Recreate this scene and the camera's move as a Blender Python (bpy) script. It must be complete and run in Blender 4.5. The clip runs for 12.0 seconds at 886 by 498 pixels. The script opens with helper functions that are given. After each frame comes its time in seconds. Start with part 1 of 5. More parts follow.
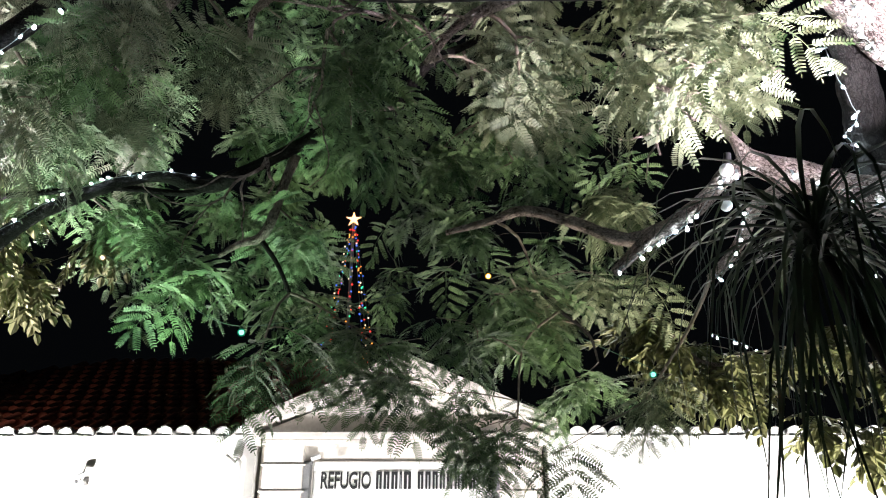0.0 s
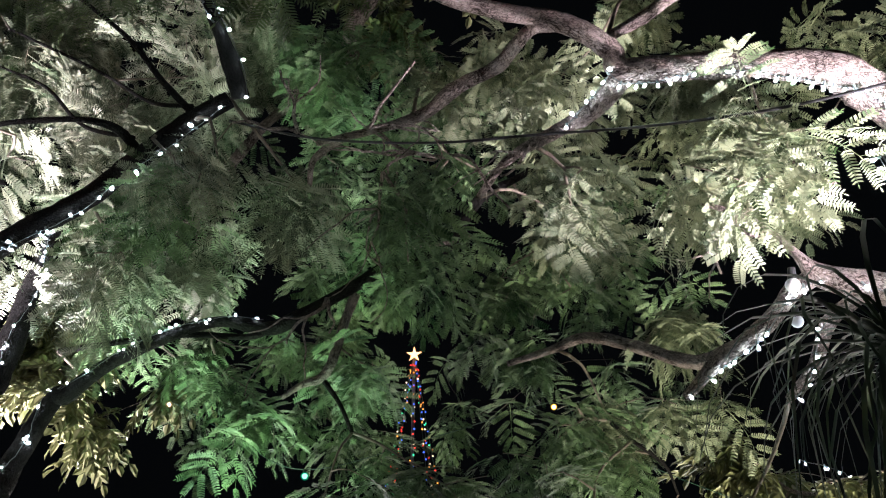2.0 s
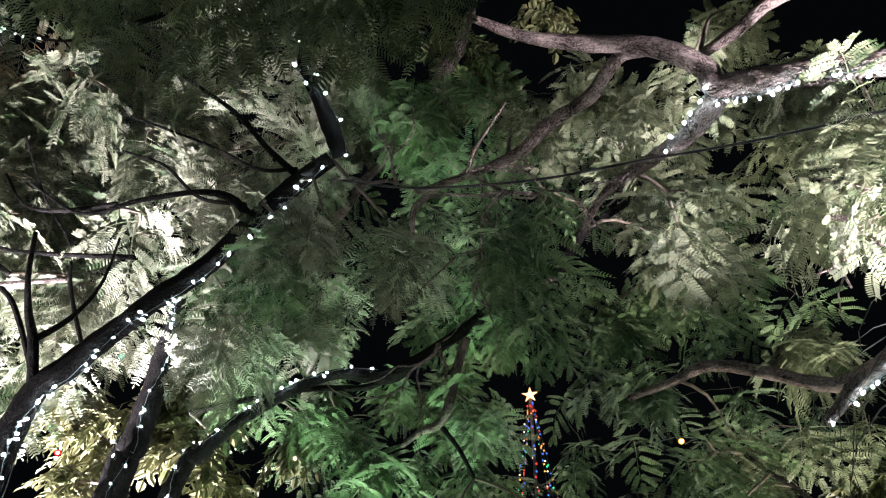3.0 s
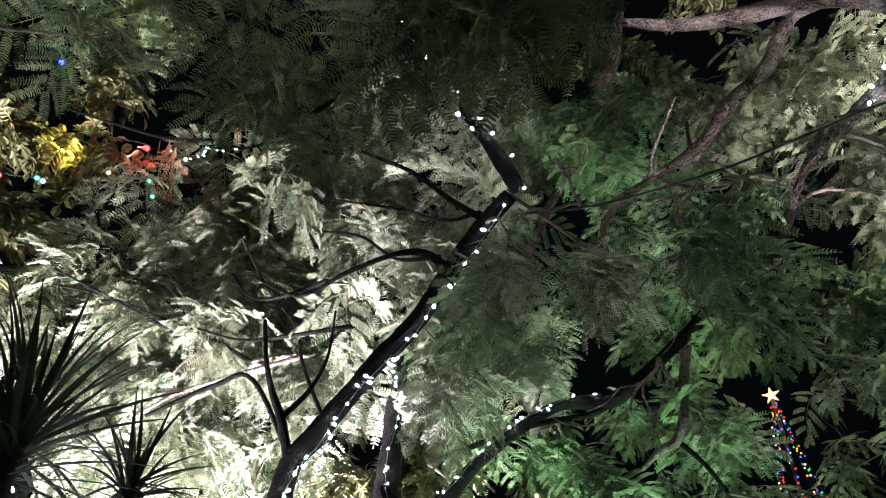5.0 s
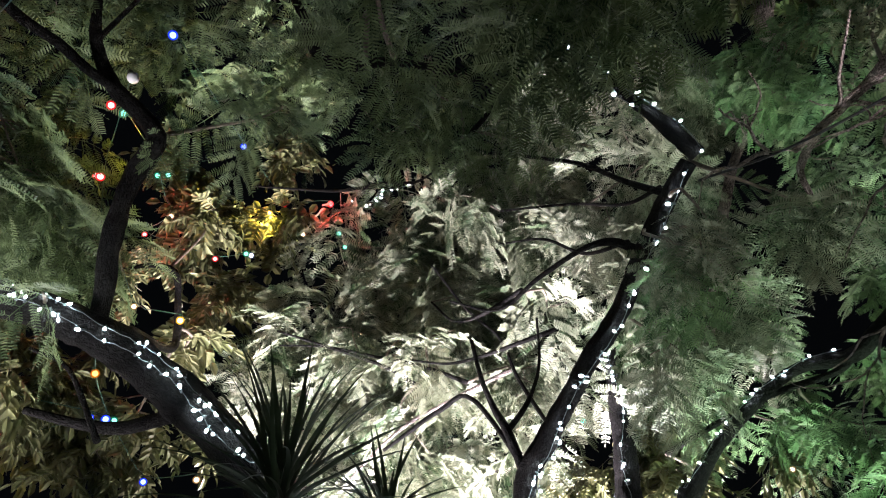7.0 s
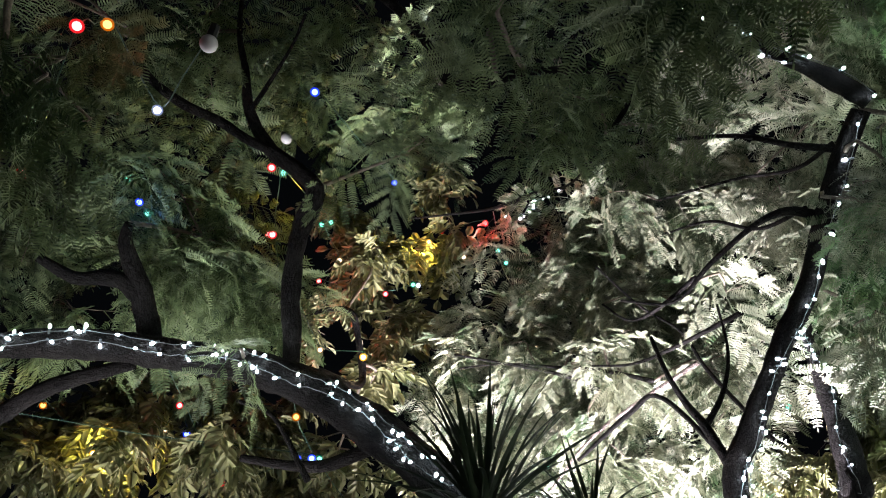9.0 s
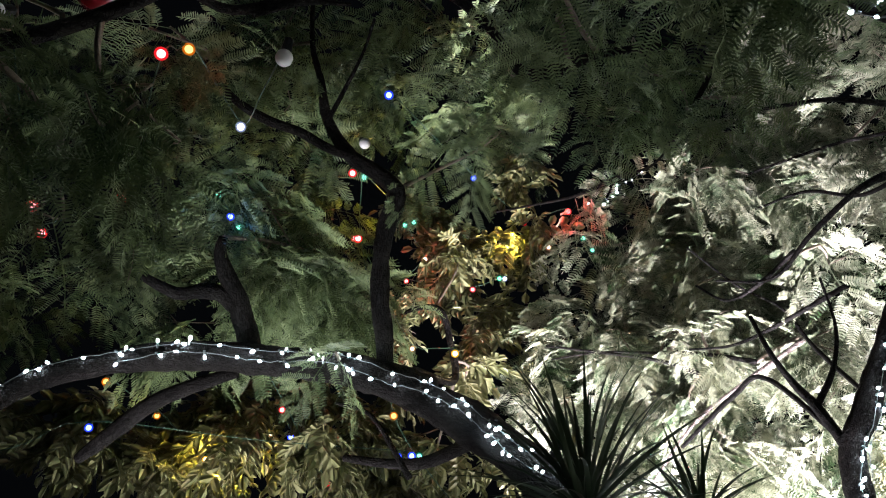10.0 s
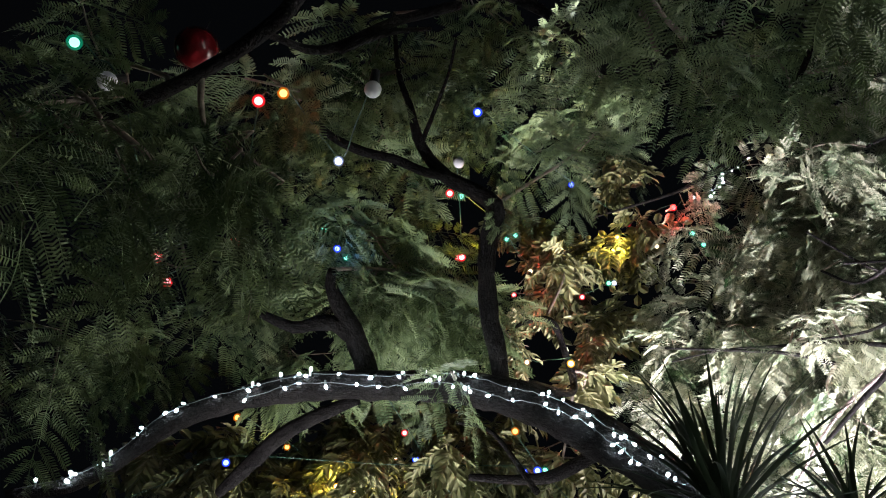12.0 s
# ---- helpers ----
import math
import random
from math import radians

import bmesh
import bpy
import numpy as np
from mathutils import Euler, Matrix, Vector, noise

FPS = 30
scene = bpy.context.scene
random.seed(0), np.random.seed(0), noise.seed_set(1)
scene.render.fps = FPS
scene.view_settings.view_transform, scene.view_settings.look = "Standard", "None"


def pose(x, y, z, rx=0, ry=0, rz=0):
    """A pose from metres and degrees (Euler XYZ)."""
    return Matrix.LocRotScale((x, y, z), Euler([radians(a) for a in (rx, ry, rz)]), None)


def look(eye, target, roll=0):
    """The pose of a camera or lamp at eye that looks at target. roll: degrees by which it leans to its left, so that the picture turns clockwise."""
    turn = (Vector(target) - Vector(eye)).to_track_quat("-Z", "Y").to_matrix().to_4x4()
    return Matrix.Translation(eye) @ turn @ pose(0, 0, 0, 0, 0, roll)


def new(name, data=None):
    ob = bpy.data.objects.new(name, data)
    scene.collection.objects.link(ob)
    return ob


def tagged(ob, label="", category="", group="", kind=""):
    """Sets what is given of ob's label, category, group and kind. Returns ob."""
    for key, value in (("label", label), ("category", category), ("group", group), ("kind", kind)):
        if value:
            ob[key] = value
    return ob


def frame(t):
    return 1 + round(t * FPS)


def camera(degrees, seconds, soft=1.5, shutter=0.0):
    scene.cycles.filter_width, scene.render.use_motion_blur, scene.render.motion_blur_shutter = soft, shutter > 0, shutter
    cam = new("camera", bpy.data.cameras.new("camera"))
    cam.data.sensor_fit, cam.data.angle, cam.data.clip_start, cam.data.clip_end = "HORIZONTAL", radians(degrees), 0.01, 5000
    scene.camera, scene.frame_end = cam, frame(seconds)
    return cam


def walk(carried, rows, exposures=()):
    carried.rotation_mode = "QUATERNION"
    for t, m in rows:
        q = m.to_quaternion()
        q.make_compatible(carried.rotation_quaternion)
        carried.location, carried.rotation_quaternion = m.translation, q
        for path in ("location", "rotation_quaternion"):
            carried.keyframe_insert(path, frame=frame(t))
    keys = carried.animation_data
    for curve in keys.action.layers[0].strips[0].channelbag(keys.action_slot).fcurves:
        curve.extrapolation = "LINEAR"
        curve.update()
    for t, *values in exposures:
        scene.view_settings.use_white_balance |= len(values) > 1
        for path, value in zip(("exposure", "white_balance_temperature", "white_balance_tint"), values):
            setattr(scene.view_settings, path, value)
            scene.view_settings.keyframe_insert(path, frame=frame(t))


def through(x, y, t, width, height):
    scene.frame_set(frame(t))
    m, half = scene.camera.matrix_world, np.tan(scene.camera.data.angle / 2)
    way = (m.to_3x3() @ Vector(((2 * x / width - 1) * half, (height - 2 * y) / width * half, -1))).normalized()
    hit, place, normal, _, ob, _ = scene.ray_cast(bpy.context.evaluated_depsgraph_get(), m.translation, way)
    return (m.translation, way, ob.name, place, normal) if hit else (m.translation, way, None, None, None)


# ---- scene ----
# eye height and upward tilt at the start; the camera turns where it stands: seconds, yaw, pitch, roll
EYE, TILT = 1.6, 25.0
ROWS = [
    (0.0, 0.00, 0.00, 0.00),
    (0.5, 0.48, 2.90, 0.02),
    (1.0, 0.83, 5.31, 0.16),
    (1.5, 1.89, 8.16, 0.81),
    (2.0, 4.73, 10.24, 2.54),
    (2.5, 9.04, 12.25, 3.97),
    (3.0, 13.63, 14.03, 5.60),
    (5.0, 31.43, 19.27, 12.72),
    (5.5, 36.16, 19.69, 14.31),
    (6.0, 40.77, 20.53, 16.33),
    (6.5, 45.59, 22.89, 18.15),
    (7.0, 50.16, 24.91, 19.41),
    (9.0, 66.45, 31.69, 21.89),
    (9.5, 70.65, 33.02, 21.83),
    (10.0, 74.69, 34.35, 21.80),
    (10.5, 78.66, 35.78, 22.31),
    (11.0, 81.96, 37.44, 22.11),
    (11.5, 84.17, 38.74, 21.81),
    (12.0, 85.30, 39.47, 21.68),
]
cam = camera(61.52, 12.0, soft=1.1)
walk(cam, [(t, pose(0, 0, EYE, TILT, 0, 0) @ pose(0, 0, 0, 90 + pitch, roll, yaw)) for t, yaw, pitch, roll in ROWS])

# ---- night sky ----
world = bpy.data.worlds.new("night")
scene.world = world
world.use_nodes = True
world.node_tree.nodes["Background"].inputs[0].default_value = (0.45, 0.55, 0.7, 1)
world.node_tree.nodes["Background"].inputs[1].default_value = 0.003


# ---- small helpers ----
def bm_new():
    return bmesh.new()


def part(name, bm, material, parent=None, label=""):
    me = bpy.data.meshes.new(name)
    if isinstance(bm, bmesh.types.BMesh):
        bm.to_mesh(me)
        bm.free()
    else:
        me = bm
    ob = new(name, me)
    if material and not me.materials:
        me.materials.append(material)
    ob.parent = parent
    if label:
        ob["label"] = label
    return ob


def thing(name, at, label, category, group="", kind=""):
    ob = new(name)
    ob.empty_display_size = 0.1
    ob.location = at
    bpy.context.view_layer.update()
    return tagged(ob, label, category, group, kind)


def under(ob, parent):
    """Hang ob, built in world metres, under a thing that only stands elsewhere."""
    ob.parent = parent
    ob.matrix_parent_inverse = Matrix.Translation(parent.location).inverted()
    return ob


def box(bm, x0, y0, z0, x1, y1, z1, bevel=0.0):
    r = bmesh.ops.create_cube(bm, size=1.0, matrix=Matrix.LocRotScale(((x0 + x1) / 2, (y0 + y1) / 2, (z0 + z1) / 2), None, (x1 - x0, y1 - y0, z1 - z0)))
    if bevel:
        edges = list({e for v in r["verts"] for e in v.link_edges})
        bmesh.ops.bevel(bm, geom=edges, offset=bevel, segments=2, affect="EDGES")


def mesh_of(name, verts, faces, smooth=True):
    me = bpy.data.meshes.new(name)
    me.from_pydata([tuple(v) for v in verts], [], [tuple(f) for f in faces])
    if smooth:
        me.polygons.foreach_set("use_smooth", [True] * len(me.polygons))
    me.update()
    return me


def quads_mesh(name, verts, quads):
    """A mesh of quads from arrays, quickly."""
    me = bpy.data.meshes.new(name)
    me.vertices.add(len(verts))
    me.vertices.foreach_set("co", np.asarray(verts, np.float32).ravel())
    n = len(quads)
    me.loops.add(4 * n)
    me.loops.foreach_set("vertex_index", np.asarray(quads, np.int32).ravel())
    me.polygons.add(n)
    me.polygons.foreach_set("loop_start", np.arange(0, 4 * n, 4, dtype=np.int32))
    me.update(calc_edges=True)
    return me


def spline(points, step=0.03):
    """Catmull-Rom through points of x, y, z, r: a dense path of the same."""
    p = np.asarray(points, float)
    p = np.vstack([2 * p[0] - p[1], p, 2 * p[-1] - p[-2]])
    made = []
    for i in range(1, len(p) - 2):
        n = max(2, int(np.linalg.norm(p[i + 1, :3] - p[i, :3]) / step))
        for k in range(n):
            s = k / n
            made.append(0.5 * (2 * p[i] + (p[i + 1] - p[i - 1]) * s + (2 * p[i - 1] - 5 * p[i] + 4 * p[i + 1] - p[i + 2]) * s * s + (3 * p[i] - p[i - 1] - 3 * p[i + 1] + p[i + 2]) * s ** 3))
    made.append(p[-2])
    made = np.array(made)
    made[:, 3] = np.maximum(made[:, 3], 0.0012)
    return made


def tube(path, sides=10, rough=0.0, seed=0):
    """Verts and faces of a round, closed tube along a path of x, y, z, r."""
    path = np.asarray(path, float)
    c, r = path[:, :3], path[:, 3]
    d = np.gradient(c, axis=0)
    d /= np.linalg.norm(d, axis=1, keepdims=True) + 1e-9
    u = np.cross(d[0], (0.31, 0.17, 0.93))
    u /= np.linalg.norm(u)
    verts, faces = [], []
    for i in range(len(c)):
        u = u - d[i] * (u @ d[i])
        u /= np.linalg.norm(u)
        v = np.cross(d[i], u)
        for k in range(sides):
            a = 2 * math.pi * k / sides
            w = u * math.cos(a) + v * math.sin(a)
            q = c[i] + w * r[i]
            if rough:
                q = q + w * r[i] * rough * (noise.noise(Vector(q * 9 + seed)) + 0.6 * noise.noise(Vector(q * 30 + seed)) + 0.5 * noise.noise(Vector(q * 75 + seed)))
            verts.append(q)
    for i in range(len(c) - 1):
        for k in range(sides):
            j = (k + 1) % sides
            faces.append((i * sides + k, i * sides + j, (i + 1) * sides + j, (i + 1) * sides + k))
    faces.append(tuple(range(sides - 1, -1, -1)))
    faces.append(tuple((len(c) - 1) * sides + k for k in range(sides)))
    return verts, faces


# ---- materials ----
def material(name, rough=0.7, metal=0.0):
    m = bpy.data.materials.new(name)
    m.use_nodes = True
    b = m.node_tree.nodes["Principled BSDF"]
    b.inputs["Roughness"].default_value = rough
    b.inputs["Metallic"].default_value = metal
    return m, m.node_tree, b


def node(tree, kind, **values):
    n = tree.nodes.new(kind)
    for key, value in values.items():
        n.inputs[key].default_value = value
    return n


def noisy(name, dark, light, scale, rough=0.8, bump=0.3, fine=6.0, stretch=(1, 1, 1), depth=0.01, metal=0.0):
    """A surface of two colours mixed by coarse and fine noise, with relief."""
    m, t, b = material(name, rough, metal)
    co = t.nodes.new("ShaderNodeTexCoord")
    mp = node(t, "ShaderNodeMapping", Scale=stretch)
    a = node(t, "ShaderNodeTexNoise", Scale=scale, Detail=4.0)
    f = node(t, "ShaderNodeTexNoise", Scale=scale * fine, Detail=6.0)
    mix = t.nodes.new("ShaderNodeMath")
    mix.operation = "MULTIPLY_ADD"
    mix.inputs[1].default_value = 0.5
    half = t.nodes.new("ShaderNodeMath")
    half.operation = "MULTIPLY"
    half.inputs[1].default_value = 0.5
    ramp = t.nodes.new("ShaderNodeValToRGB")
    ramp.color_ramp.elements[0].position, ramp.color_ramp.elements[1].position = 0.3, 0.72
    ramp.color_ramp.elements[0].color, ramp.color_ramp.elements[1].color = (*dark, 1), (*light, 1)
    bp = node(t, "ShaderNodeBump", Strength=bump, Distance=depth)
    t.links.new(co.outputs["Object"], mp.inputs["Vector"])
    for n in (a, f):
        t.links.new(mp.outputs["Vector"], n.inputs["Vector"])
    t.links.new(f.outputs["Fac"], half.inputs[0])
    t.links.new(a.outputs["Fac"], mix.inputs[0])
    t.links.new(half.outputs[0], mix.inputs[2])
    t.links.new(mix.outputs[0], ramp.inputs[0])
    t.links.new(ramp.outputs[0], b.inputs["Base Color"])
    t.links.new(mix.outputs[0], bp.inputs["Height"])
    t.links.new(bp.outputs[0], b.inputs["Normal"])
    return m


def leaf_material(name, dark, light, through=0.10, rough=0.38):
    """Leaves: a colour that varies from leaf to leaf, glossy above, letting light through."""
    m, t, b = material(name, rough)
    b.inputs["Specular IOR Level"].default_value = 0.3
    geo = t.nodes.new("ShaderNodeNewGeometry")
    info = t.nodes.new("ShaderNodeObjectInfo")
    co = t.nodes.new("ShaderNodeTexCoord")
    big = node(t, "ShaderNodeTexNoise", Scale=5.5, Detail=2.0)
    wide = t.nodes.new("ShaderNodeMath")
    wide.operation = "MULTIPLY_ADD"
    wide.inputs[1].default_value, wide.inputs[2].default_value = 1.9, -0.55
    add = t.nodes.new("ShaderNodeMath")
    add.operation = "MULTIPLY_ADD"
    add.inputs[1].default_value = 0.30
    two = t.nodes.new("ShaderNodeMath")
    two.operation = "MULTIPLY_ADD"
    two.inputs[1].default_value = 0.25
    ramp = t.nodes.new("ShaderNodeValToRGB")
    ramp.color_ramp.elements[0].position, ramp.color_ramp.elements[1].position = 0.30, 1.0
    ramp.color_ramp.elements[0].color, ramp.color_ramp.elements[1].color = (*dark, 1), (*light, 1)
    tr = t.nodes.new("ShaderNodeBsdfTranslucent")
    mx = node(t, "ShaderNodeMixShader", Fac=through)
    out = t.nodes["Material Output"]
    t.links.new(co.outputs["Object"], big.inputs["Vector"])
    t.links.new(geo.outputs["Random Per Island"], add.inputs[0])
    t.links.new(big.outputs["Fac"], wide.inputs[0])
    t.links.new(wide.outputs[0], add.inputs[2])
    t.links.new(info.outputs["Random"], two.inputs[0])
    t.links.new(add.outputs[0], two.inputs[2])
    t.links.new(two.outputs[0], ramp.inputs[0])
    t.links.new(ramp.outputs[0], b.inputs["Base Color"])
    t.links.new(ramp.outputs[0], tr.inputs["Color"])
    t.links.new(b.outputs[0], mx.inputs[1])
    t.links.new(tr.outputs[0], mx.inputs[2])
    t.links.new(mx.outputs[0], out.inputs["Surface"])
    return m


def glow(name, colour, strength):
    m = bpy.data.materials.new(name)
    m.use_nodes = True
    t = m.node_tree
    t.nodes.clear()
    e = node(t, "ShaderNodeEmission", Color=(*colour, 1), Strength=strength)
    o = t.nodes.new("ShaderNodeOutputMaterial")
    t.links.new(e.outputs[0], o.inputs["Surface"])
    return m


def halo_shell(name, colour, strength):
    """Thin see-through glass shell: its coloured emission paints the halo round the bright core."""
    m = bpy.data.materials.new(name)
    m.use_nodes = True
    t = m.node_tree
    t.nodes.clear()
    e = node(t, "ShaderNodeEmission", Color=(*colour, 1), Strength=strength)
    c = node(t, "ShaderNodeBsdfTransparent", Color=(0.9, 0.9, 0.9, 1))
    x = node(t, "ShaderNodeMixShader", Fac=0.5)
    o = t.nodes.new("ShaderNodeOutputMaterial")
    t.links.new(c.outputs[0], x.inputs[1])
    t.links.new(e.outputs[0], x.inputs[2])
    t.links.new(x.outputs[0], o.inputs["Surface"])
    return m


def bark_material(name, dark, light):
    """Bark in long plates and furrows that run along the limb, with paler worn patches."""
    m, t, b = material(name, 0.9)
    b.inputs["Specular IOR Level"].default_value = 0.1
    co = t.nodes.new("ShaderNodeAttribute")
    co.attribute_name = "bark"
    warp = node(t, "ShaderNodeTexNoise", Scale=22.0, Detail=5.0)
    bent = t.nodes.new("ShaderNodeVectorMath")
    bent.operation = "MULTIPLY_ADD"
    bent.inputs[1].default_value = (0.045, 0.045, 0.09)
    mp = node(t, "ShaderNodeMapping", Scale=(1, 1, 0.42))
    plates = node(t, "ShaderNodeTexVoronoi", Scale=105.0, Randomness=1.0)
    plates.feature = "DISTANCE_TO_EDGE"
    fur = node(t, "ShaderNodeTexNoise", Scale=85.0, Detail=6.0, Roughness=0.65)
    patch = node(t, "ShaderNodeTexNoise", Scale=9.0, Detail=4.0)
    cap = t.nodes.new("ShaderNodeMath")
    cap.operation = "MINIMUM"
    cap.inputs[1].default_value = 0.16
    high = t.nodes.new("ShaderNodeMath")
    high.operation = "MULTIPLY_ADD"
    high.inputs[1].default_value = 1.8
    tone = t.nodes.new("ShaderNodeMath")
    tone.operation = "MULTIPLY_ADD"
    tone.inputs[1].default_value = 0.45
    some = t.nodes.new("ShaderNodeMath")
    some.operation = "MULTIPLY"
    some.inputs[1].default_value = 0.42
    ramp = t.nodes.new("ShaderNodeValToRGB")
    ramp.color_ramp.elements[0].position, ramp.color_ramp.elements[1].position = 0.40, 0.62
    ramp.color_ramp.elements[0].color, ramp.color_ramp.elements[1].color = (*dark, 1), (*light, 1)
    bp = node(t, "ShaderNodeBump", Strength=1.0, Distance=0.03)
    for a, z in ((co.outputs["Vector"], warp.inputs["Vector"]), (warp.outputs["Color"], bent.inputs[0]), (co.outputs["Vector"], bent.inputs[2]),
                 (bent.outputs[0], mp.inputs["Vector"]), (mp.outputs["Vector"], plates.inputs["Vector"]), (mp.outputs["Vector"], fur.inputs["Vector"]),
                 (co.outputs["Vector"], patch.inputs["Vector"]), (plates.outputs["Distance"], cap.inputs[0]), (cap.outputs[0], high.inputs[0]),
                 (fur.outputs["Fac"], high.inputs[2]), (patch.outputs["Fac"], tone.inputs[0]), (high.outputs[0], some.inputs[0]), (some.outputs[0], tone.inputs[2]),
                 (tone.outputs[0], ramp.inputs[0]), (ramp.outputs[0], b.inputs["Base Color"]), (high.outputs[0], bp.inputs["Height"]), (bp.outputs[0], b.inputs["Normal"])):
        t.links.new(a, z)
    return m


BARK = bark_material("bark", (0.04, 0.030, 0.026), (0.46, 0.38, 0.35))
# shaded copy of the bark: the silhouette is put into its near-black colour
BARK_SHADED = bark_material("shaded_bark", (0.004, 0.0037, 0.0036), (0.023, 0.021, 0.020))
# leaf tone also carries light: pale for the floodlit tree, deep green for shade
LEAF_FINE = {
    "tree_right": leaf_material("olive_fern_leaf", (0.020, 0.046, 0.012), (0.310, 0.345, 0.215), rough=0.5),
    "tree_gate": leaf_material("green_fern_leaf", (0.012, 0.046, 0.013), (0.190, 0.290, 0.135), rough=0.5),
    "tree_left": leaf_material("lit_fern_leaf", (0.018, 0.044, 0.012), (0.330, 0.345, 0.245), rough=0.5),
    "tree_arched": leaf_material("shaded_green_fern_leaf", (0.010, 0.034, 0.009), (0.160, 0.215, 0.095), rough=0.5),
}
LEAF_BROAD = leaf_material("broad_leaf", (0.09, 0.105, 0.04), (0.29, 0.29, 0.15))
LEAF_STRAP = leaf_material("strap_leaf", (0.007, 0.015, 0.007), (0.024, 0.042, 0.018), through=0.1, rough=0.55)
TWIG = noisy("twig_bark", (0.05, 0.04, 0.03), (0.22, 0.18, 0.14), 30.0)
PLASTER = noisy("white_plaster", (0.74, 0.73, 0.71), (0.84, 0.83, 0.81), 3.0, rough=0.85, bump=0.12)
STONE = noisy("cream_stone", (0.42, 0.39, 0.36), (0.56, 0.53, 0.50), 5.0, rough=0.85, bump=0.3)
TILE = noisy("clay_tile", (0.13, 0.06, 0.04), (0.30, 0.15, 0.10), 6.0, rough=0.85, bump=0.4)
LETTER = noisy("black_letter", (0.010, 0.010, 0.011), (0.022, 0.022, 0.024), 20.0, rough=0.45, bump=0.05)
GROUND = noisy("paving", (0.16, 0.15, 0.13), (0.30, 0.28, 0.25), 2.0, rough=0.9, bump=0.4)
CABLE_BLACK = noisy("black_cable", (0.006, 0.006, 0.007), (0.018, 0.018, 0.02), 40.0, rough=0.5, bump=0.05)
CABLE_GREEN = noisy("green_cable", (0.006, 0.035, 0.02), (0.012, 0.06, 0.035), 40.0, rough=0.5, bump=0.05)
CABLE_CLEAR = noisy("pale_cable", (0.10, 0.12, 0.12), (0.18, 0.2, 0.2), 40.0, rough=0.3, bump=0.05)
GREY_METAL = noisy("grey_metal", (0.20, 0.20, 0.21), (0.32, 0.32, 0.33), 15.0, rough=0.45, bump=0.1, metal=0.6)
FROSTED = noisy("frosted_glass", (0.66, 0.66, 0.68), (0.78, 0.78, 0.80), 20.0, rough=0.35, bump=0.05)
RED_GLASS = noisy("red_glass", (0.09, 0.004, 0.006), (0.15, 0.007, 0.010), 20.0, rough=0.15, bump=0.02)
LED_WHITE = glow("cool_white_led", (0.74, 0.90, 1.0), 120.0)
GLOWS = {
    "red": glow("red_bulb", (1.0, 0.30, 0.32), 9.0), "green": glow("green_bulb", (0.25, 1.0, 0.72), 6.0),
    "blue": glow("blue_bulb", (0.22, 0.35, 1.0), 9.0), "yellow": glow("yellow_bulb", (1.0, 0.80, 0.42), 12.0),
    "warm": glow("warm_bulb", (1.0, 0.82, 0.6), 8.0), "amber": glow("amber_bulb", (1.0, 0.55, 0.15), 6.0),
    "white": glow("white_bulb", (0.85, 0.92, 1.0), 16.0),
}
HALO_SHELLS = {
    "red": halo_shell("red_halo", (1.0, 0.02, 0.03), 1.2), "green": halo_shell("green_halo", (0.01, 0.45, 0.24), 0.6), "blue": halo_shell("blue_halo", (0.01, 0.04, 1.0), 1.8),
    "yellow": halo_shell("yellow_halo", (1.0, 0.50, 0.03), 1.5), "warm": halo_shell("warm_halo", (0.9, 0.5, 0.2), 0.5), "amber": halo_shell("amber_halo", (1.0, 0.25, 0.01), 0.8),
    "white": halo_shell("white_halo", (0.5, 0.6, 1.0), 0.7),
}


# ---- floodlights ----
def floodlight(at, target, watts, colour, spread=100, blend=0.6, size=0.04):
    """A floodlight on a short ground spike with a real lamp in its mouth."""
    ob = thing("floodlight", (at[0], at[1], 0), "grey metal garden floodlight on a short post, switched on, added out of view", "floodlight", "garden floodlights")
    bm = bm_new()
    bmesh.ops.create_cone(bm, cap_ends=True, segments=10, radius1=0.02, radius2=0.02, depth=at[2], matrix=Matrix.Translation((0, 0, at[2] / 2 - 0.06)))
    part("post", bm, GREY_METAL, ob)
    aim = look(Vector(at) - ob.location, Vector(target) - ob.location)
    bm = bm_new()
    box(bm, -0.12, -0.08, 0.02, 0.12, 0.08, 0.10, 0.01)
    h = part("housing", bm, GREY_METAL, ob)
    h.matrix_local = aim
    lamp = bpy.data.lights.new("flood", "SPOT")
    lamp.energy, lamp.color, lamp.spot_size, lamp.spot_blend, lamp.shadow_soft_size = watts, colour, radians(spread), blend, size
    lob = new("flood_lamp", lamp)
    lob.parent = ob
    lob.matrix_local = aim @ Matrix.Translation((0, 0, -0.02))


floodlight((0.83, 2.47, 1.67), (1.11, 2.02, 3.21), 100, (1, 0.9, 0.86), spread=48, blend=0.8)
floodlight((2.10, 1.50, 2.07), (0.90, 2.02, 3.74), 1650, (1, 0.88, 0.98), spread=48)
floodlight((-4.06, 3.45, 0.60), (-4.03, 3.31, 3.77), 12500, (0.97, 0.86, 0.98), spread=82, blend=0.7)
# second unseen flood, added to fill pale leaves that the first one misses
floodlight((-2.96, 1.73, 0.70), (-2.84, 1.90, 4.97), 2600, (0.94, 0.88, 0.97), spread=48, blend=0.8)
# unseen lamp in place of the light strings' glow on leaves under the arch
floodlight((-3.88, 0.13, 2.01), (-3.02, -0.17, 4.23), 165, (0.98, 0.93, 1), spread=112, blend=0.8)
# another added lamp doing the string lights' work on leaves behind the arch
floodlight((-2.60, -0.90, 0.50), (-3.10, 0.05, 3.90), 520, (0.98, 0.95, 1), spread=40, blend=0.7)
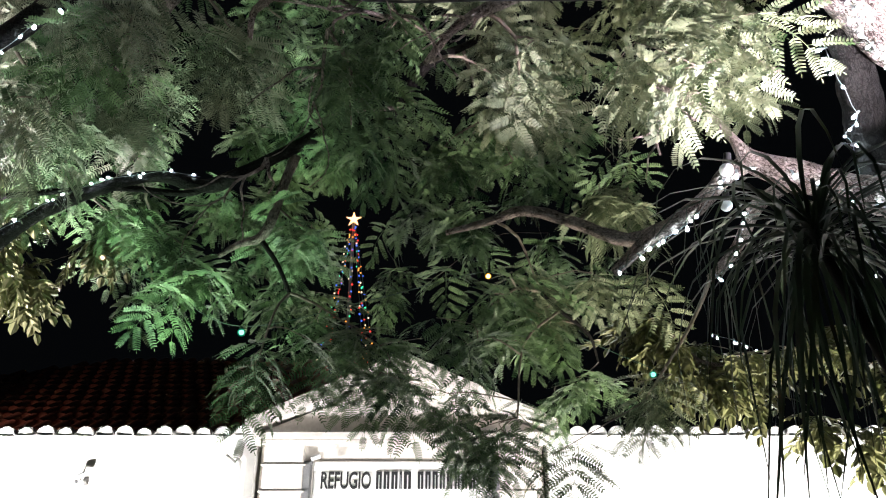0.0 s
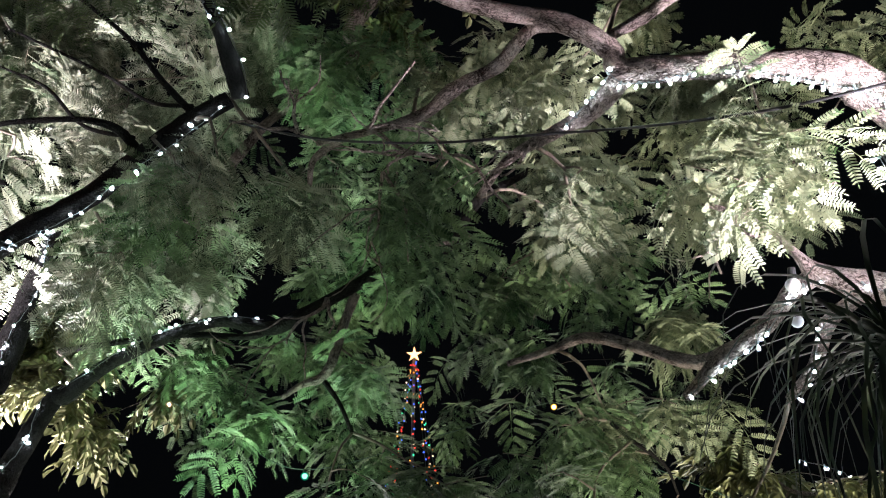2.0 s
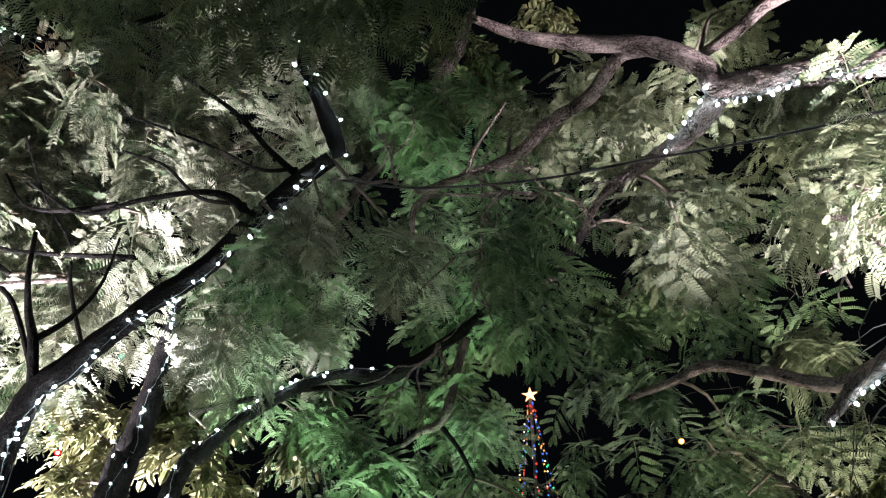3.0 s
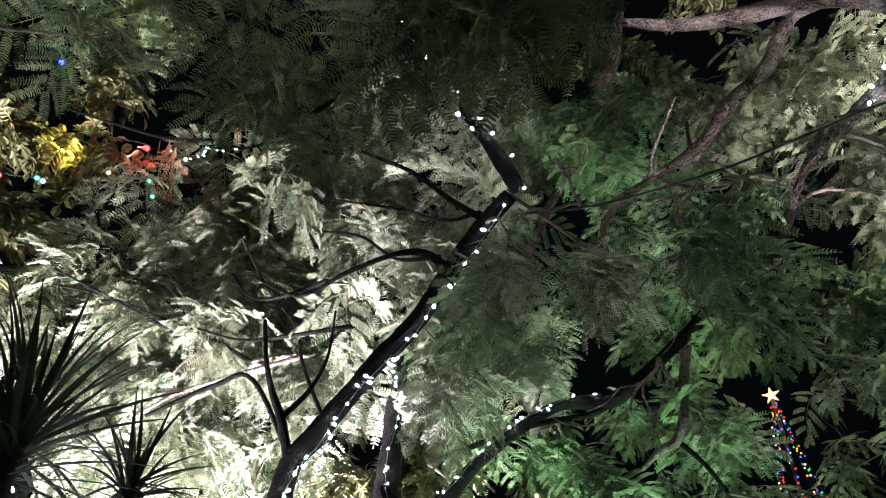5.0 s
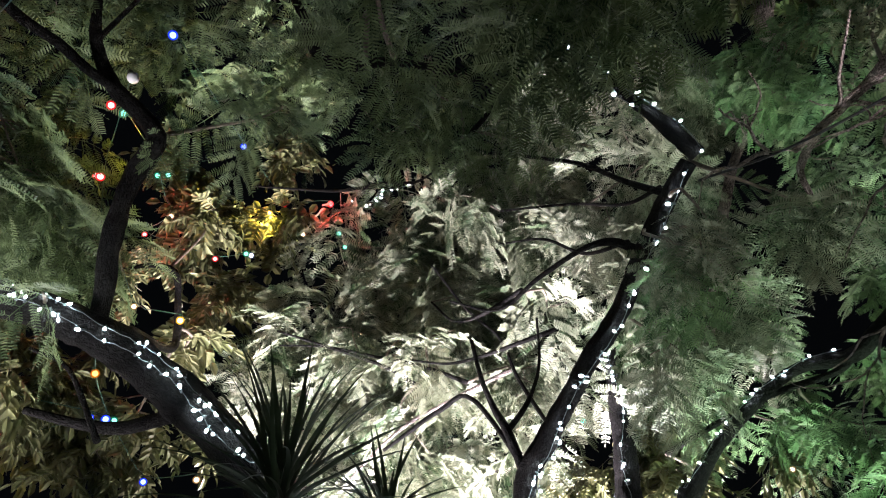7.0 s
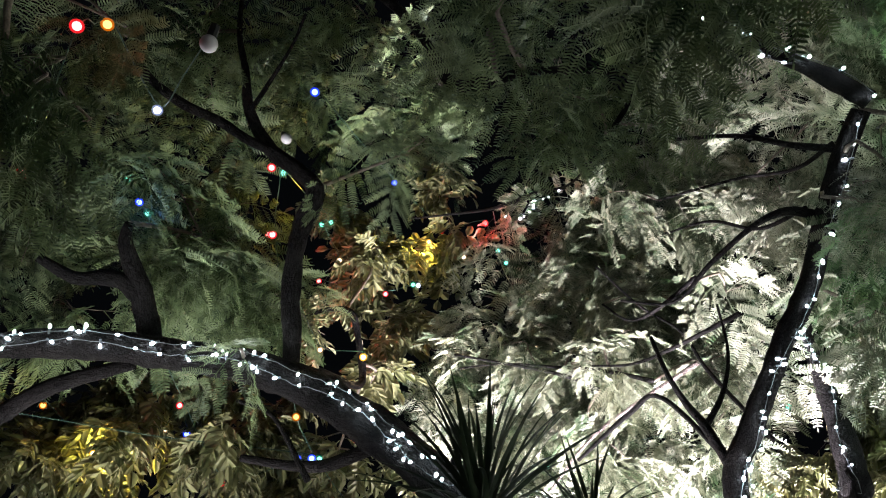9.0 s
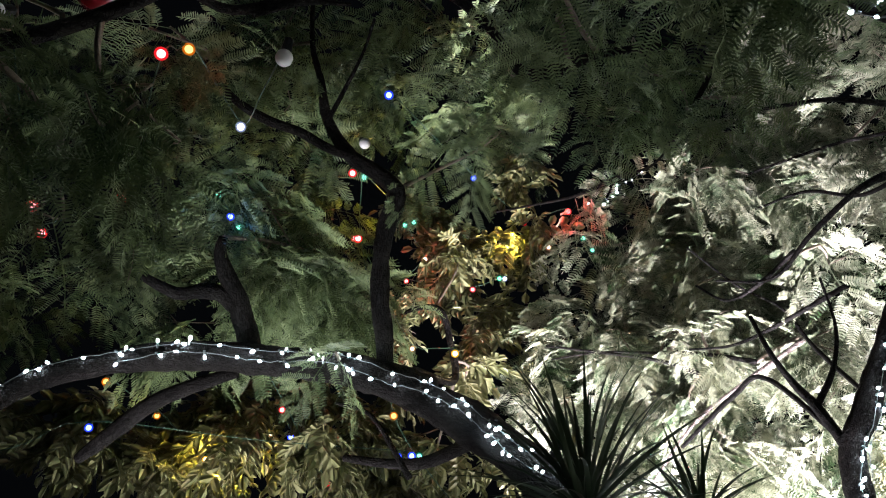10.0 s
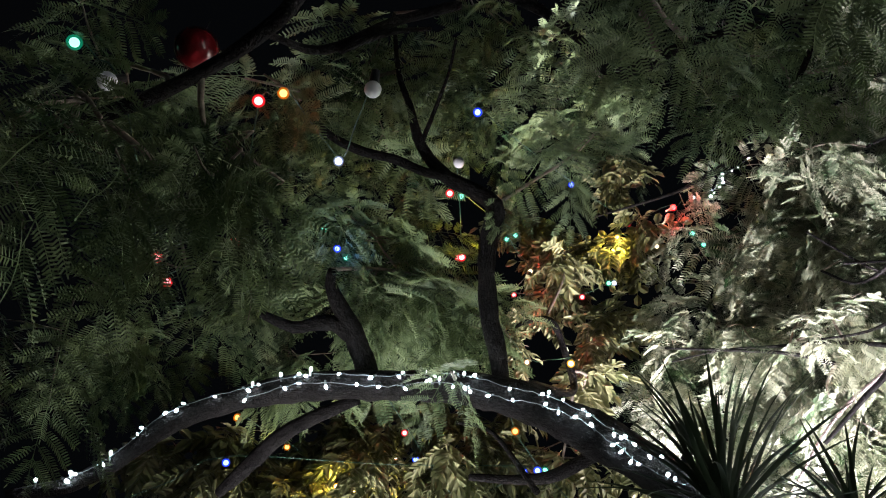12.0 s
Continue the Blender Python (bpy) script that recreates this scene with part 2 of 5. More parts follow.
# weak unseen lamp, added to lift the green leaves by the dark limb
floodlight((-1.97, 2.55, 2.33), (-1.11, 2.22, 3.65), 34, (0.92, 1, 0.88), spread=60)
floodlight((-1.65, 4.25, 0.60), (-1.56, 3.83, 2.88), 850, (0.64, 1, 0.68), spread=46, blend=0.8)
floodlight((2.36, 3.64, 0.60), (1.93, 4.53, 2.94), 900, (1, 0.93, 0.78), spread=90)
# unseen reddish lamp, added behind the wall to bring the roof out of black
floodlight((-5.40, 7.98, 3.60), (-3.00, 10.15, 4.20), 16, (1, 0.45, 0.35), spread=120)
floodlight((-4.20, 5.75, 0.30), (-4.20, 7.55, 1.80), 2600, (1, 0.98, 0.96), spread=132)
floodlight((3.40, 5.75, 0.30), (3.40, 7.55, 1.80), 2600, (1, 0.98, 0.96), spread=132)
floodlight((-0.40, 5.45, 0.30), (-0.40, 7.55, 2.70), 650, (1, 0.98, 0.96), spread=84)

# ---- ground, wall, gate ----
def ground_sheet():
    bm = bm_new()
    bmesh.ops.create_grid(bm, x_segments=40, y_segments=40, size=400)
    return tagged(part("ground", bm, GROUND), "pale stone paving under the trees at night", "ground", kind="structure")


ground_sheet()
# ---- trees ----
def tree(name, at, label):
    return thing(name, at, label, "tree")


BRANCH_PATHS, TWIGS, FRONDS = {}, {}, {}


def limb(owner, points, bark=None):
    """A limb of a tree through points of x, y, z and radius. Returns its dense path."""
    path = spline(points)
    thick = path[:, 3].max()
    v, f = tube(path, 14 if thick > 0.04 else 8, 0.16 if thick > 0.03 else 0.1, len(BRANCH_PATHS.get(owner.name, ())))
    me = mesh_of("limb", v, f)
    sides = 14 if thick > 0.04 else 8
    run = np.concatenate([[0], np.cumsum(np.linalg.norm(np.diff(path[:, :3], axis=0), axis=1))])
    turn = np.arange(sides) * 2 * math.pi / sides
    grain = np.stack([np.outer(path[:, 3], np.cos(turn)), np.outer(path[:, 3], np.sin(turn)), np.repeat(run[:, None], sides, 1)], -1)
    me.attributes.new("bark", "FLOAT_VECTOR", "POINT").data.foreach_set("vector", (grain + len(BRANCH_PATHS.get(owner.name, ()))).astype(np.float32).ravel())
    ob = part("trunk" if points[0][2] < 0 else "limb", me, bark or (BARK_SHADED if owner.name in SHADED_TREES else BARK))
    under(ob, owner)
    BRANCH_PATHS.setdefault(owner.name, []).append(path)
    return path


def leaflet(v, q, at, along, side, length, width, up):
    """Four points of one small leaf."""
    n = len(v)
    v += [at + side * width * 0.3, at + along * length * 0.8 + side * width * 0.42 - up * width * 0.2, at + along * length - side * width * 0.1 - up * width * 0.2, at + along * length * 0.15 - side * width * 0.42]
    q.append((n, n + 1, n + 2, n + 3))


def ribbon(v, q, pts, width, side):
    n = len(v)
    for i, p in enumerate(pts):
        w = width * (1 - 0.7 * i / len(pts))
        v += [p + side * w, p - side * w]
    for i in range(len(pts) - 1):
        a = n + 2 * i
        q.append((a, a + 1, a + 3, a + 2))


def fern_frond(pairs, leaflets, seed, fill=0.74, tilt=0.45):
    """A twice-feathered leaf along +x, 0.3 m long, hanging at its tip."""
    rnd = random.Random(seed)
    v, q = [], []
    L = 0.30
    spine = lambda s: np.array([L * s * (1 - 0.12 * s * s), 0.02 * math.sin(3 * s + seed), -0.10 * s * s * (1 + 0.3 * math.sin(seed))])
    ribbon(v, q, [spine(i / 6) for i in range(7)], 0.0022, np.array([0, 1.0, 0]))
    for i in range(pairs + 1):
        s = 0.16 + 0.84 * i / pairs
        for sign in ((1, -1) if i < pairs else (0,)):
            size = 0.150 * (0.62 + 0.5 * math.sin(math.pi * min(1, 0.2 + 0.8 * s))) * rnd.uniform(0.85, 1.1)
            a = (math.radians(78 - 48 * s) + rnd.uniform(-0.12, 0.12)) * sign
            d = np.array([math.cos(a), math.sin(a), rnd.uniform(-0.16, 0.04)])
            base = spine(s)
            ax = np.array([-math.sin(a), math.cos(a), rnd.uniform(-1.5, 1.5) * tilt])
            ax /= np.linalg.norm(ax)
            up = np.cross(d, ax)
            droop = rnd.uniform(0.15, 0.4)
            fin = lambda w: base + d * size * w + np.array([0, 0, -droop * size * w * w])
            ribbon(v, q, [fin(w) for w in (0, 0.5, 1.0)], 0.0012, ax)
            for k in range(leaflets):
                w = 0.1 + 0.86 * (k + 0.5) / leaflets
                ln = 0.0190 * (0.7 + 0.6 * math.sin(math.pi * (0.15 + 0.7 * w)))
                for h in (1, -1):
                    along = d * 0.42 + ax * h * 0.9 + up * rnd.uniform(-0.05, tilt)
                    along /= np.linalg.norm(along)
                    leaflet(v, q, fin(w), along, np.cross(along, up), ln, fill * size * 0.86 / leaflets, up)
            along = d + np.array([0, 0, -droop])
            leaflet(v, q, fin(1.0), along / np.linalg.norm(along), ax, 0.016, 0.006, up)
    return np.array(v), np.array(q)


def broad_leaf(pairs, seed):
    """A once-feathered leaf along +x, 0.27 m long, of broad, folded leaflets."""
    rnd = random.Random(seed)
    v, q = [], []
    L = 0.25
    spine = lambda s: np.array([L * s, 0.015 * math.sin(3 * s + seed), -0.07 * s * s])
    ribbon(v, q, [spine(i / 4) for i in range(5)], 0.0025, np.array([0, 1.0, 0]))
    for i in range(pairs + 1):
        s = 0.2 + 0.8 * i / pairs
        for sign in ((1, -1) if i < pairs else (0,)):
            a = (math.radians(62 - 25 * s) + rnd.uniform(-0.2, 0.2)) * sign
            d = np.array([math.cos(a), math.sin(a), rnd.uniform(-0.5, 0.0)])
            d /= np.linalg.norm(d)
            ax = np.cross((0, 0, 1.0), d)
            ax /= np.linalg.norm(ax)
            up = np.cross(d, ax)
            ln, wd = rnd.uniform(0.080, 0.105), rnd.uniform(0.046, 0.058)
            b0, n = spine(s), len(v)
            v += [b0, b0 + d * ln * 0.35, b0 + d * ln * 0.75 - up * 0.004, b0 + d * ln - up * 0.012]
            for h in (1, -1):
                v += [b0 + d * ln * 0.30 + ax * h * wd * 0.5 + up * 0.007, b0 + d * ln * 0.70 + ax * h * wd * 0.46 + up * 0.004]
                m = n + 4 if h == 1 else n + 6
                q += [(n, n + 1, m + 1, m), (n + 1, n + 2, n + 3, m + 1)]
    return np.array(v), np.array(q)


FINE, BROAD = "fine", "broad"
SHAPES = {
    "fine": [fern_frond(5, 14, s) for s in (1, 2, 3, 6, 8)],
    "full": [fern_frond(4, 11, s, 1.0, 0.24) for s in (1, 2, 3, 4, 5, 6)],
    "fine_far": [fern_frond(5, 13, s, 0.9, 0.3) for s in (4, 5, 7, 9)],
    "broad": [broad_leaf(p, s) for p, s in ((4, 1), (5, 2), (3, 3))],
}
SHAPE_MESH = {}


def frond_mesh(kind, n, owner):
    if (kind, n, owner.name) not in SHAPE_MESH:
        me = quads_mesh("frond", *SHAPES[kind][n])
        me.materials.append(LEAF_BROAD if kind == "broad" else LEAF_FINE[owner.name])
        SHAPE_MESH[kind, n, owner.name] = me
    return SHAPE_MESH[kind, n, owner.name]


# openings in the crown through which limbs, sky and gate show: two ends and a radius
OPENINGS = []


def opening(x0, y0, z0, x1, y1, z1, radius):
    OPENINGS.append((np.array((x0, y0, z0)), np.array((x1, y1, z1)), radius))


def is_open(p):
    for a, b, r in OPENINGS:
        k = min(1.0, max(0.0, (p - a) @ (b - a) / ((b - a) @ (b - a))))
        if np.linalg.norm(p - a - (b - a) * k) < r:
            return True
    return False


opening(-0.15, 1.15, 2.24, -0.68, 5.33, 4.40, 0.27)
opening(-0.15, 1.20, 2.16, -0.68, 5.52, 3.98, 0.2)
opening(-0.41, 0.81, 2.60, -1.02, 2.05, 3.95, 0.25)
opening(-0.56, 0.84, 2.49, -1.36, 2.10, 3.71, 0.2)
opening(-0.71, 0.84, 2.35, -1.75, 2.10, 3.37, 0.14)
opening(0.58, 1.01, 2.25, 1.35, 2.32, 3.06, 0.2)
opening(0.39, 1.11, 2.24, 0.90, 2.54, 3.04, 0.17)
opening(-0.58, 1.14, 2.03, -2.58, 5.15, 3.57, 0.3)
opening(-0.43, 1.19, 2.00, -1.93, 5.47, 3.35, 0.22)
opening(-0.16, 1.28, 1.85, -0.82, 6.39, 2.63, 0.26)
opening(-0.97, 0.09, 2.51, -2.31, 0.23, 3.75, 0.22)
opening(-0.88, 0.06, 2.60, -2.10, 0.17, 3.97, 0.16)
opening(-1.05, -0.14, 2.41, -2.59, -0.32, 3.55, 0.2)
opening(-0.33, 1.06, 2.34, -1.00, 3.21, 3.86, 0.12)
opening(-0.01, 0.79, 2.66, -0.03, 1.90, 4.26, 0.2)
opening(0.61, 0.89, 2.36, 2.32, 3.45, 4.46, 0.22)
opening(-0.90, 0.23, 2.57, -4.13, 1.14, 5.90, 0.16)
opening(-0.95, 3.05, 3.50, 0.15, 2.80, 4.00, 0.28)


def bough(owner, kind, x, y, z, wide, high, sprays):
    """Sprays of feathery leaves through an egg-shaped part of a crown, each on a twig from the nearest limb."""
    centre = np.array([x, y, z])
    leaf_rnd = random.Random(round(x * 1000) * 7 + round(y * 1000) * 13 + round(z * 1000) * 17)
    far = kind == "fine" and math.hypot(x, y) > 3.3
    full = kind == "fine" and owner.name in ("tree_gate", "tree_right")
    shape = "full" if full else "fine_far" if far else kind
    airy = x * x + y * y + (z - 1.6) ** 2 < 11
    for _ in range(max(1, round(sprays * (0.62 if full else 0.62 if airy else 0.8 if kind == "fine" else 1.3)))):
        paths = np.vstack(BRANCH_PATHS[owner.name])
        while True:
            o = np.array([leaf_rnd.uniform(-1, 1) for _ in range(3)])
            if o @ o < 1:
                break
        at = centre + o * (wide * 1.3, wide * 1.3, high * 1.3)
        if is_open(at):
            continue
        k = np.argmin(((paths[:, :3] - at) ** 2).sum(1) + 0.2 * np.maximum(0, at[2] - paths[:, 2]) + 0.0004 / paths[:, 3])
        root = paths[k, :3]
        reach = np.linalg.norm(at - root)
        bend = (at + root) / 2 + np.array([leaf_rnd.uniform(-.12, .12), leaf_rnd.uniform(-.12, .12), 0.10 * reach])
        thin = min(0.011, 0.8 * paths[k, 3])
        way = spline([(*root, thin), (*bend, 0.75 * thin), (*at, max(0.0022, 0.5 * thin))], 0.09)
        TWIGS.setdefault(owner.name, []).append(way)
        BRANCH_PATHS[owner.name].append(way[1:])
        first = leaf_rnd.uniform(0, 6.28)
        count = leaf_rnd.choice((5, 6, 7) if full else (3, 4)) if kind == "fine" else leaf_rnd.choice((6, 7, 8))
        for i in range(count):
            a = first + i * 2.4 + leaf_rnd.uniform(-.4, .4)
            e = radians(leaf_rnd.uniform(-72, 2))
            base = at + (bend - at) * leaf_rnd.uniform(0, 1.0) * min(1, (0.25 if full else 0.35 if far else 0.5) / reach)
            m = Matrix.LocRotScale(Vector(base), Euler((leaf_rnd.uniform(-.5, .5), -e, a)), Vector((1, 1, 1)) * (leaf_rnd.uniform(0.62, 1.05) if kind == "broad" else leaf_rnd.uniform(0.72, 1.12) if airy or full else leaf_rnd.uniform(0.95, 1.45)))
            FRONDS.setdefault(owner.name, []).append((shape, leaf_rnd.randrange(len(SHAPES[shape])), m))


def grow(owner, singles=220):
    """Put the crown on a tree: its nearest leaves one by one, the others in one mesh, and the twigs."""
    fronds = FRONDS[owner.name]
    for shape, n, m in fronds[:singles]:
        ob = part("frond", frond_mesh(shape, n, owner), None)
        ob.matrix_basis = m
        under(ob, owner)
    for shape, stuff_name in (("fine", "crown"), ("full", "crown"), ("fine_far", "crown"), ("broad", "crown")):
        verts, quads, n0 = [], [], 0
        for kind, n, m in fronds[singles:]:
            if kind == shape:
                v, q = SHAPES[kind][n]
                m = np.array(m)
                verts.append(v @ m[:3, :3].T + m[:3, 3])
                quads.append(q + n0)
                n0 += len(v)
        if verts:
            me = quads_mesh(stuff_name, np.vstack(verts), np.vstack(quads))
            me.materials.append(LEAF_BROAD if shape == "broad" else LEAF_FINE[owner.name])
            tagged(under(part(stuff_name, me, None), owner), kind="stuff")
    verts, faces = [], []
    for path in TWIGS[owner.name]:
        v, f = tube(path, 5)
        faces += [tuple(k + len(verts) for k in face) for face in f]
        verts += v
    tagged(under(part("twig", mesh_of("twig", verts, faces), TWIG), owner), kind="stuff")


# trees whose limbs take the shaded bark unless told otherwise
SHADED_TREES = ("tree_left", "tree_arched", "tree_gate")
tree_right = tree("tree_right", (2.38, 2.50, 0), "pale-barked fern-leaved tree, floodlit, wound with white lights")
tree_gate = tree("tree_gate", (-2.79, 3.37, 0), "grey fern-leaved tree with long branches in silhouette before the gate")
tree_left = tree("tree_left", (-2.43, 2.44, 0), "fern-leaved tree with limbs in silhouette and brightly lit pale foliage")
tree_arched = tree("tree_arched", (-2.56, 1.71, 0), "shaded fern-leaved tree with an arched limb wound with lights")
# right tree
trunk_right = limb(tree_right, [(2.38, 2.50, -0.10, 0.203), (2.27, 2.52, 0.90, 0.160), (1.97, 2.49, 1.86, 0.107), (1.68, 2.44, 3.08, 0.080), (1.58, 2.31, 3.27, 0.074), (1.50, 2.17, 3.42, 0.068), (1.44, 2.09, 3.48, 0.072)], BARK_SHADED)
limb_right_high = limb(tree_right, [(2.20, 2.43, 1.19, 0.128), (2.09, 2.28, 2.26, 0.112), (1.83, 2.11, 3.17, 0.088), (1.58, 2.06, 3.37, 0.087), (1.26, 1.92, 3.60, 0.072), (1.04, 1.90, 3.67, 0.054), (0.80, 1.94, 3.73, 0.050), (0.50, 1.99, 3.79, 0.050), (0.49, 1.97, 3.87, 0.042), (0.31, 1.92, 4.01, 0.040), (0.07, 1.94, 4.14, 0.034), (-0.17, 1.93, 4.25, 0.028), (-0.39, 1.88, 4.39, 0.018)])
limb_fork = limb(tree_right, [(0.52, 1.99, 3.79, 0.046), (0.48, 2.08, 3.78, 0.042), (0.39, 2.18, 3.76, 0.037), (0.27, 2.31, 3.80, 0.029), (0.07, 2.53, 3.86, 0.020), (-0.08, 2.80, 3.87, 0.016)])
limb_fork_up = limb(tree_right, [(0.32, 1.92, 4.01, 0.031), (0.18, 2.00, 4.08, 0.027), (0.05, 2.17, 4.08, 0.030), (-0.16, 2.30, 4.09, 0.033), (-0.31, 2.44, 4.09, 0.029), (-0.57, 2.53, 4.10, 0.021), (-0.86, 2.66, 4.17, 0.017)])
limb_top = limb(tree_right, [(1.01, 1.77, 4.07, 0.037), (0.74, 1.81, 4.00, 0.028), (0.61, 1.89, 3.97, 0.026), (0.48, 1.99, 3.99, 0.021)])
limb_low = limb(tree_right, [(2.25, 2.52, 1.00, 0.128), (1.99, 2.46, 1.72, 0.107), (1.71, 2.40, 2.86, 0.082), (1.60, 2.38, 2.92, 0.067), (1.44, 2.39, 2.97, 0.061), (1.31, 2.42, 3.04, 0.057), (1.18, 2.44, 3.11, 0.043), (1.12, 2.42, 3.19, 0.019), (1.01, 2.46, 3.39, 0.015), (0.86, 2.53, 3.55, 0.010)])
limb_lit_low = limb(tree_right, [(1.18, 2.44, 3.11, 0.037), (1.10, 2.50, 3.08, 0.035), (1.00, 2.60, 2.99, 0.033), (0.84, 2.74, 2.92, 0.029), (0.72, 2.87, 2.83, 0.019)])
limb_lit_side = limb(tree_right, [(1.35, 2.51, 3.06, 0.029), (1.28, 2.69, 3.04, 0.030), (1.23, 2.83, 2.92, 0.026), (1.15, 2.96, 2.84, 0.020)])
limb_grey = limb(tree_right, [(1.04, 3.09, 3.16, 0.030), (0.89, 3.24, 3.16, 0.034), (0.67, 3.34, 3.30, 0.032), (0.43, 3.43, 3.42, 0.030), (0.24, 3.56, 3.42, 0.021), (0.02, 3.69, 3.42, 0.016)])

# left tree
limb_dark = limb(tree_left, [(-2.43, 2.44, -0.10, 0.138), (-2.41, 2.32, 1.20, 0.087), (-2.33, 2.19, 2.10, 0.059), (-2.23, 2.11, 2.83, 0.050), (-2.10, 2.12, 3.03, 0.048), (-1.97, 2.14, 3.17, 0.045), (-1.82, 2.16, 3.33, 0.043), (-1.64, 2.18, 3.48, 0.043), (-1.45, 2.16, 3.66, 0.043), (-1.27, 2.13, 3.81, 0.043), (-1.09, 2.11, 3.93, 0.039)])
limb_dark_up = limb(tree_left, [(-1.03, 2.09, 3.91, 0.035), (-1.04, 2.01, 3.96, 0.037), (-1.05, 1.86, 4.01, 0.032), (-1.06, 1.70, 4.05, 0.021), (-1.05, 1.57, 4.12, 0.017), (-1.06, 1.38, 4.20, 0.012)])
twig_fork = limb(tree_left, [(-2.19, 2.08, 2.94, 0.022), (-2.21, 2.02, 3.11, 0.020), (-2.25, 1.98, 3.23, 0.016), (-2.26, 1.92, 3.37, 0.011), (-2.32, 1.92, 3.60, 0.009)])
twig_fork_side = limb(tree_left, [(-2.21, 2.02, 3.11, 0.015), (-2.14, 2.09, 3.25, 0.011), (-2.07, 2.11, 3.42, 0.007), (-2.01, 2.06, 3.62, 0.005)])
twig_mid = limb(tree_left, [(-1.45, 2.13, 3.70, 0.020), (-1.51, 2.05, 3.74, 0.020), (-1.61, 1.97, 3.72, 0.013), (-1.83, 1.91, 3.67, 0.011), (-2.05, 1.86, 3.60, 0.007), (-2.23, 1.72, 3.69, 0.005)])
twig_high = limb(tree_left, [(-1.24, 2.10, 3.86, 0.017), (-1.32, 1.97, 3.91, 0.013), (-1.41, 1.81, 3.99, 0.010), (-1.56, 1.61, 4.04, 0.007)])
twig_low = limb(tree_left, [(-2.18, 2.13, 2.90, 0.013), (-2.43, 2.01, 3.36, 0.011), (-2.61, 1.95, 3.36, 0.012), (-2.91, 1.83, 3.23, 0.009)])

# back tree
trunk_back = limb(tree_gate, [(-2.79, 3.37, -0.10, 0.171), (-2.74, 3.31, 1.31, 0.107), (-2.62, 3.22, 3.01, 0.078), (-2.54, 3.18, 3.21, 0.075), (-2.45, 3.10, 3.44, 0.065), (-2.37, 3.01, 3.65, 0.056), (-2.30, 2.92, 3.83, 0.040), (-2.24, 2.85, 3.95, 0.026)])
limb_back_long = limb(tree_gate, [(-2.74, 3.31, 1.42, 0.107), (-2.35, 3.34, 3.02, 0.051), (-2.20, 3.30, 3.17, 0.045), (-2.05, 3.30, 3.32, 0.038), (-1.84, 3.29, 3.42, 0.031), (-1.61, 3.28, 3.51, 0.031), (-1.44, 3.32, 3.56, 0.031), (-1.24, 3.40, 3.55, 0.041), (-1.03, 3.40, 3.65, 0.034), (-0.80, 3.38, 3.77, 0.034), (-0.60, 3.36, 3.88, 0.034), (-0.40, 3.36, 3.92, 0.031), (-0.26, 3.32, 3.97, 0.031), (-0.16, 3.24, 4.10, 0.031), (-0.05, 3.17, 4.19, 0.028), (0.19, 3.10, 4.28, 0.018), (0.31, 3.04, 4.47, 0.016)])
limb_back_grey = limb(tree_gate, [(-0.79, 3.42, 3.75, 0.028), (-0.85, 3.45, 3.58, 0.028), (-0.90, 3.48, 3.39, 0.028), (-0.96, 3.51, 3.30, 0.028), (-1.06, 3.50, 3.26, 0.018), (-1.16, 3.50, 3.19, 0.012)], BARK)
twig_back_a = limb(tree_gate, [(-0.96, 3.51, 3.30, 0.015), (-0.87, 3.58, 3.18, 0.012), (-0.81, 3.66, 3.05, 0.010)])
twig_back_b = limb(tree_gate, [(-1.24, 3.40, 3.55, 0.025), (-1.35, 3.39, 3.50, 0.018), (-1.67, 3.37, 3.52, 0.016), (-2.03, 3.34, 3.48, 0.016), (-2.34, 3.32, 3.43, 0.014)])
twig_back_c = limb(tree_gate, [(-0.45, 3.34, 3.92, 0.025), (-0.48, 3.18, 3.97, 0.015), (-0.29, 3.16, 4.04, 0.012)])
limb_brown = limb(tree_gate, [(-2.03, 3.42, 3.97, 0.053), (-1.31, 3.01, 4.67, 0.028), (-1.00, 2.95, 4.83, 0.045), (-0.82, 2.84, 4.98, 0.048), (-0.74, 2.68, 5.12, 0.048), (-0.65, 2.63, 5.18, 0.034), (-0.52, 2.50, 5.41, 0.025)], BARK)
twig_brown_a = limb(tree_gate, [(-0.96, 2.93, 4.87, 0.020), (-0.69, 3.06, 4.67, 0.020), (-0.55, 3.03, 4.75, 0.014), (-0.31, 3.00, 4.80, 0.010)], BARK)
twig_brown_b = limb(tree_gate, [(-1.07, 3.25, 4.36, 0.014), (-1.02, 3.13, 4.51, 0.020), (-0.79, 3.06, 4.65, 0.023), (-0.82, 2.90, 4.79, 0.017)], BARK)

# arched tree
limb_arched = limb(tree_arched, [(-2.56, 1.72, -0.10, 0.203), (-2.54, 1.63, 0.90, 0.150), (-2.55, 1.47, 1.67, 0.107), (-2.56, 1.11, 2.71, 0.082), (-2.57, 0.98, 2.82, 0.084), (-2.57, 0.82, 2.93, 0.084), (-2.61, 0.64, 3.05, 0.083), (-2.65, 0.45, 3.15, 0.080), (-2.70, 0.21, 3.22, 0.072), (-2.76, -0.04, 3.24, 0.065), (-2.79, -0.30, 3.24, 0.062), (-2.83, -0.56, 3.21, 0.058), (-2.82, -0.79, 3.12, 0.048), (-2.82, -0.99, 3.00, 0.043), (-2.84, -1.13, 2.85, 0.035), (-2.83, -1.27, 2.73, 0.030), (-2.77, -1.46, 2.63, 0.025)])
